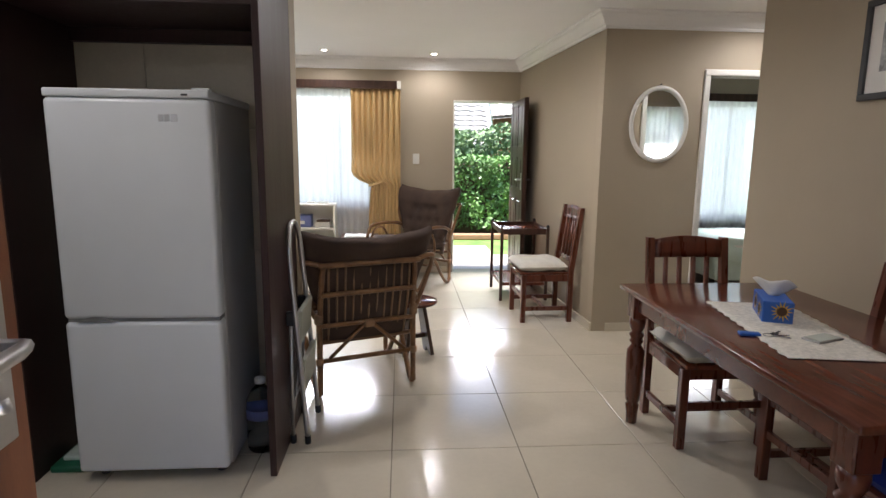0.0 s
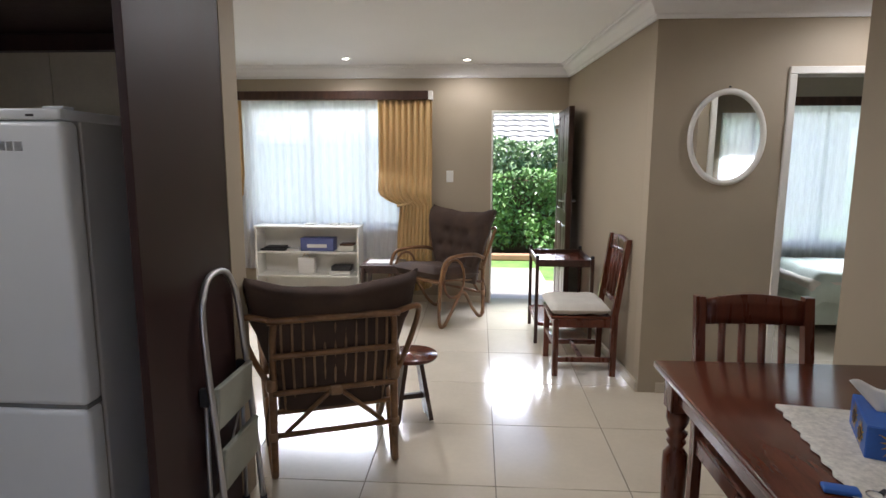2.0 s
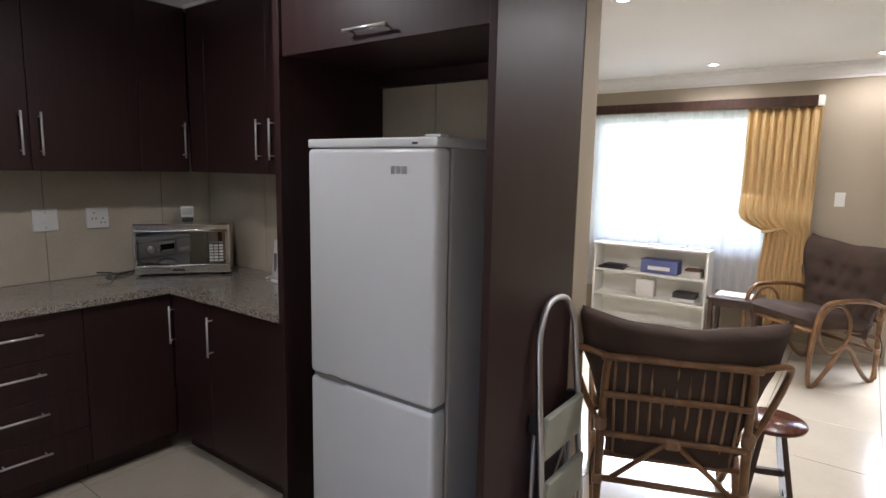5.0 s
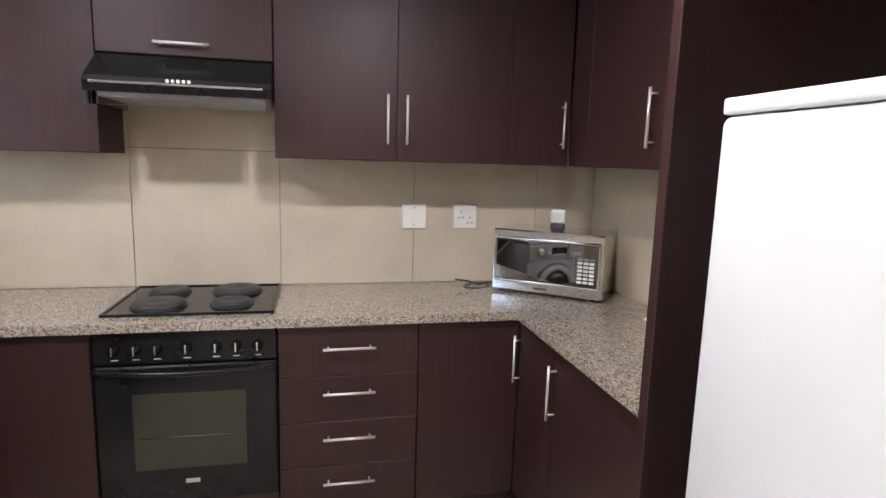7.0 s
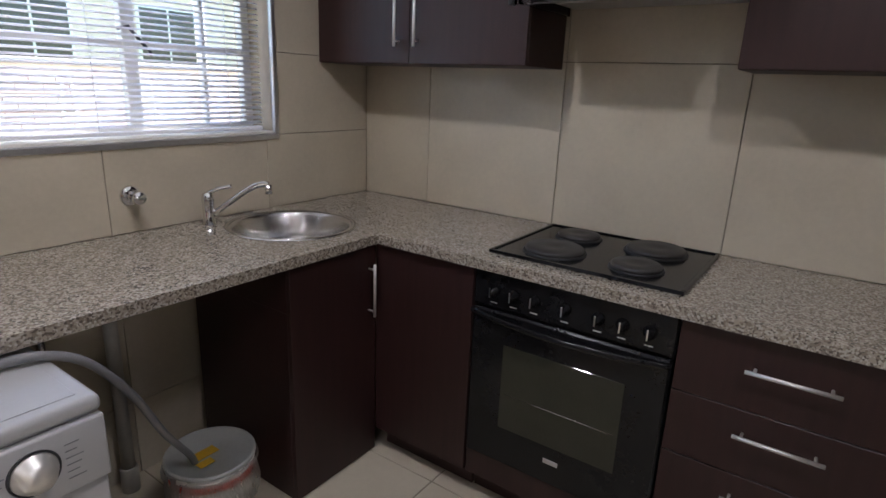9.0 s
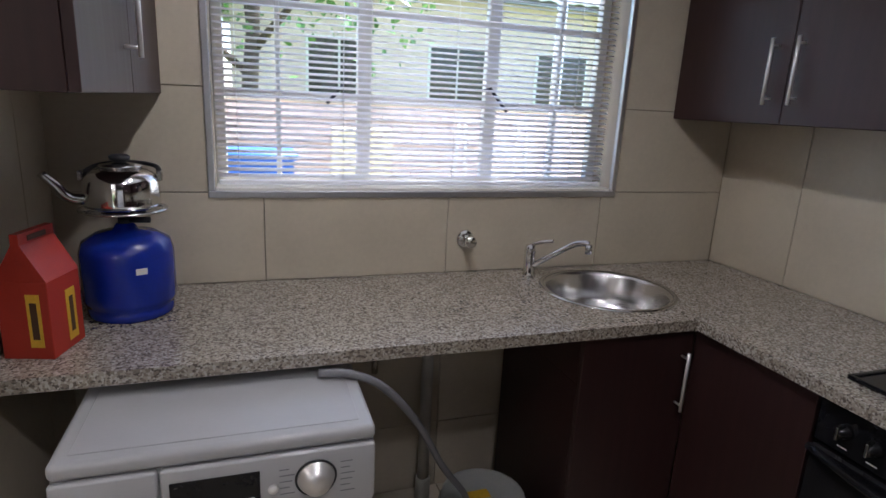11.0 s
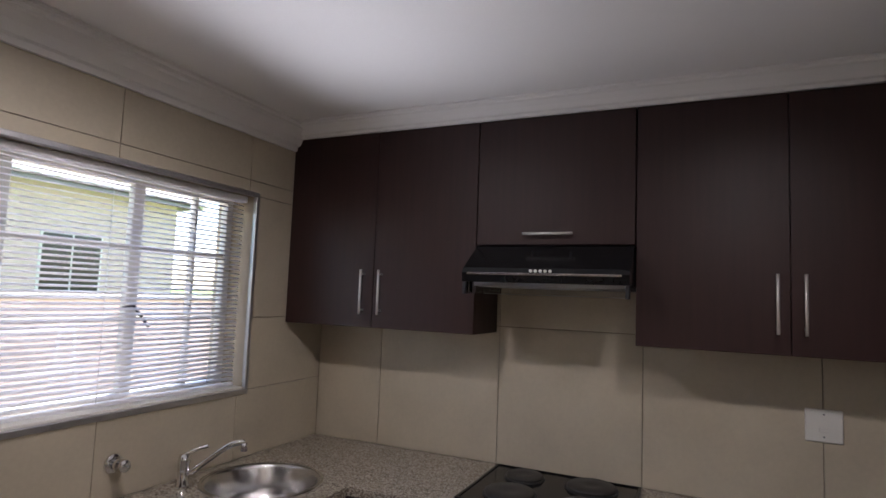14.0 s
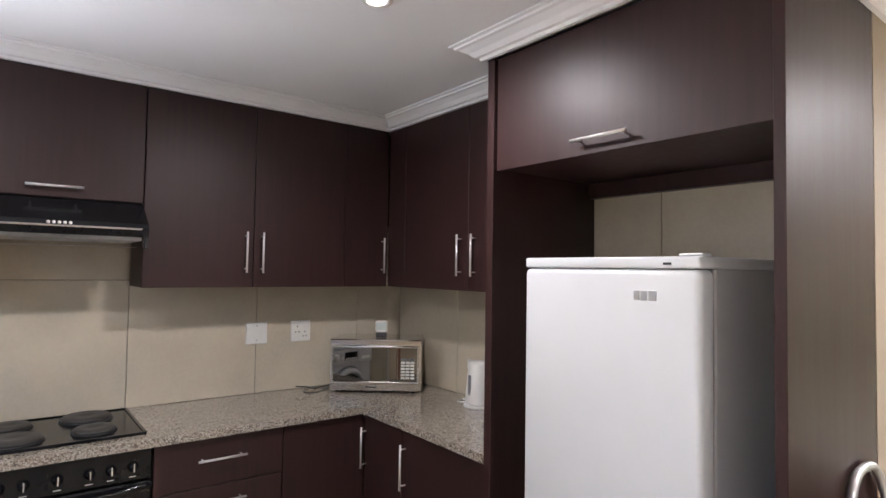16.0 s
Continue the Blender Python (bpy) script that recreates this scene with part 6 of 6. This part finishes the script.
def tree(label, x, y, h, r, n, material=LEAF):
    t = thing("tree", label, "tree", pose(x, y, -0.13), "garden trees")
    part("trunk", Mesh().tube(smooth_line([(0, 0, 0), (0.05, 0.02, h * 0.3), (-0.04, 0.05, h * 0.6), (0.02, 0, h * 0.85)], 4), 0.16, 10, taper=0.04), BARK, t)
    limbs = []
    for i in range(7):
        a, z = i * 2.4, h * (0.4 + 0.07 * i)
        e = (math.cos(a) * r * 0.7, math.sin(a) * r * 0.7, z + r * 0.5)
        limbs.append(e)
        part("limb", Mesh().tube([(0, 0, z), (e[0] * 0.5, e[1] * 0.5, z + r * 0.3), e], 0.06, 6, taper=0.015), BARK, t)
    def at():
        e = rng.choice(limbs)
        d = Vector((rng.gauss(0, 1), rng.gauss(0, 1), rng.gauss(0, 0.8))) * r * 0.3
        return (e[0] + d.x, e[1] + d.y, e[2] + d.z)
    part("crown", leaves(n, at, 0.16, material, "crown"), material, t)
    return t


tree("leafy garden tree behind the hedge", 6.6, 17.0, 5.5, 2.2, 2600)
tree("leafy tree outside the bedroom window", 6.3, 11.0, 4.2, 1.9, 2600)
tree("leafy tree beyond the yard wall", -0.9, -6.2, 4.6, 2.2, 2600)
tree("leafy tree outside the second bedroom", 6.4, -3.0, 4.0, 1.8, 2200)

# back yard
PALEBRICK = mat("pale_face_brick", (0.62, 0.49, 0.41), 0.9, vary=0.15, bump=0.3, rand=0.3)
yw = thing("yard_wall", "pale face-brick yard wall", "garden wall", kind="structure")
part("footing", Mesh().box(-15, 6, -4.4, -4.22, -0.13, 1.45, 0.004), PALEBRICK, yw)
brick = Mesh().box(-0.108, 0.108, -0.02, 0.0, -0.036, 0.036, 0.003).data("brick", PALEBRICK)
for j in range(16):
    for i in range(17):
        ob = part("brick", brick, None, yw)
        ob.location = (-3.35 + i * 0.226 + (0.113 if j % 2 else 0), -4.199, 0.04 + j * 0.085)
part("coping", Mesh().box(-15, 6, -4.44, -4.17, 1.451, 1.51, 0.01), CONCRETE, yw)
yh = house("yard_house", "pale brick house with windows beyond the yard wall", -4.0, 4.0, 0.0, 6.0, 3.3, 5.6, pose(-4.6, -8.0, 0, 0, 0, 180), 10, PALEBRICK)
for x in (-2.3, -0.2, 1.9):
    wn = part("window", Mesh().box(x - 0.55, x + 0.55, -0.02, 0.03, 1.3, 2.5, 0.01), WHITE, yh, "white framed window")
    part("pane", Mesh().box(x - 0.5, x - 0.02, -0.03, -0.021, 1.35, 2.45, 0), DARKGLASS, wn)
    part("pane", Mesh().box(x + 0.02, x + 0.5, -0.03, -0.021, 1.35, 2.45, 0), DARKGLASS, wn)
wb = thing("wheelie_bin", "blue wheelie bin with white pattern", "bin", pose(-0.86, -2.05, -0.03))
part("body", Mesh().prism([(-0.22, -0.24), (0.22, -0.24), (0.25, 0.26), (-0.25, 0.26)], 0.06, 1.12), BLUEBOX, wb)
part("lid", slab(-0.28, 0.28, -0.28, 0.3, 1.121, 1.17, 0.02), BLUEBOX, wb)
fan = Mesh()
for i in range(9):
    a = radians(40 + 12.5 * i)
    fan.tube(smooth_line([(0.0, 0.263, 0.45), (0.09 * math.cos(a), 0.263, 0.45 + 0.28 * math.sin(a)), (0.19 * math.cos(a), 0.263, 0.45 + 0.46 * math.sin(a))], 4), 0.007, 5)
part("print", fan, WPLASTIC, wb, "white spray-like print")
for s in (-1, 1):
    part("wheel", Mesh().lathe([(0.001, -0.02), (0.1, -0.02), (0.1, 0.02), (0.001, 0.02)], 18, m=Matrix.Translation((s * 0.2, -0.2, 0.1)) @ Matrix.Rotation(radians(90), 4, "Y")), BLACKP, wb)
dv = thing("board", "cream board leaning against the yard wall", "board", pose(-1.95, -4.02, -0.03, -6))
part("panel", Mesh().box(-0.32, 0.32, -0.02, 0.0, 0.02, 1.25, 0.01), mat("cream_board", (0.66, 0.58, 0.34), 0.6, vary=0.06), dv)
ad = thing("airer", "white wire clothes airer in the yard", "clothes airer", pose(-2.85, -2.6, -0.03))
for y in (-0.25, 0.25):
    part("frame", Mesh().tube([(-0.3, y, 0), (-0.28, y * 0.3, 1.4), (0.28, y * 0.3, 1.4), (0.3, y, 0)], 0.012, 6), WPLASTIC, ad)
for i in range(6):
    part("rod", Mesh().tube([(-0.285, 0.1, 0.5 + i * 0.16), (0.285, 0.1, 0.5 + i * 0.16)], 0.008, 5), WPLASTIC, ad)


# ---- tiles of the setting ----
P = 0.627
tile_wall(ALL["trim_west"], "x", XW, YS, YN, 0.0, UZ0 + 0.37, 1.172 - 0.62, 0.90, 0.62, [], 1)
tile_wall(ALL["trim_south"], "y", YS, XW, -0.287, 0.0, CZ, -0.877, 0.90, P, [(KW[0] - 0.002, KW[1] + 0.002, KW[2] - 0.002, KW[3] + 0.002)], 1)
tile_wall(ALL["trim_north"], "y", YN, XW, -0.224, 0.0, UZ1, -0.867, 0.90, P, [], -1)
tile_wall(ALL["trim_partition"], "x", -0.2945, YS, 1.075, 0.0, UZ0 + 0.02, 1.015 - P, 0.90, P, [], -1)

floor = single("floor", Mesh().box(XW - 0.2, XR + 0.2, YS - 0.21, YF + 0.21, -0.12, -0.004, 0), GROUT, "polished cream ceramic tile floor", "floor", kind="structure")
px, py = 0.61, 0.627
for i in range(-7, 9):
    for j in range(-8, 6):
        a, c = 0.925 + px * i, 4.185 + py * j
        x0, x1, y0, y1 = max(a, XW - 0.01), min(a + px, XR), max(c, YS - 0.2), min(c + py, YF + 0.2)
        if x1 - x0 < 0.02 or y1 - y0 < 0.02:
            continue
        full = x1 - x0 > px - 1e-4 and y1 - y0 > py - 1e-4
        if full:
            if "tile" not in ALL:
                ALL["tile"] = Mesh().box(0.002, px - 0.002, 0.002, py - 0.002, -0.012, 0, 0.0015).data("tile", FLOORT)
            ob = part("tile", ALL["tile"], FLOORT, floor)
            ob.location = (a, c, 0)
        else:
            ob = part("tile", Mesh().box(0.002, x1 - x0 - 0.002, 0.002, y1 - y0 - 0.002, -0.012, 0, 0.0015), FLOORT, floor)
            ob.location = (x0, y0, 0)
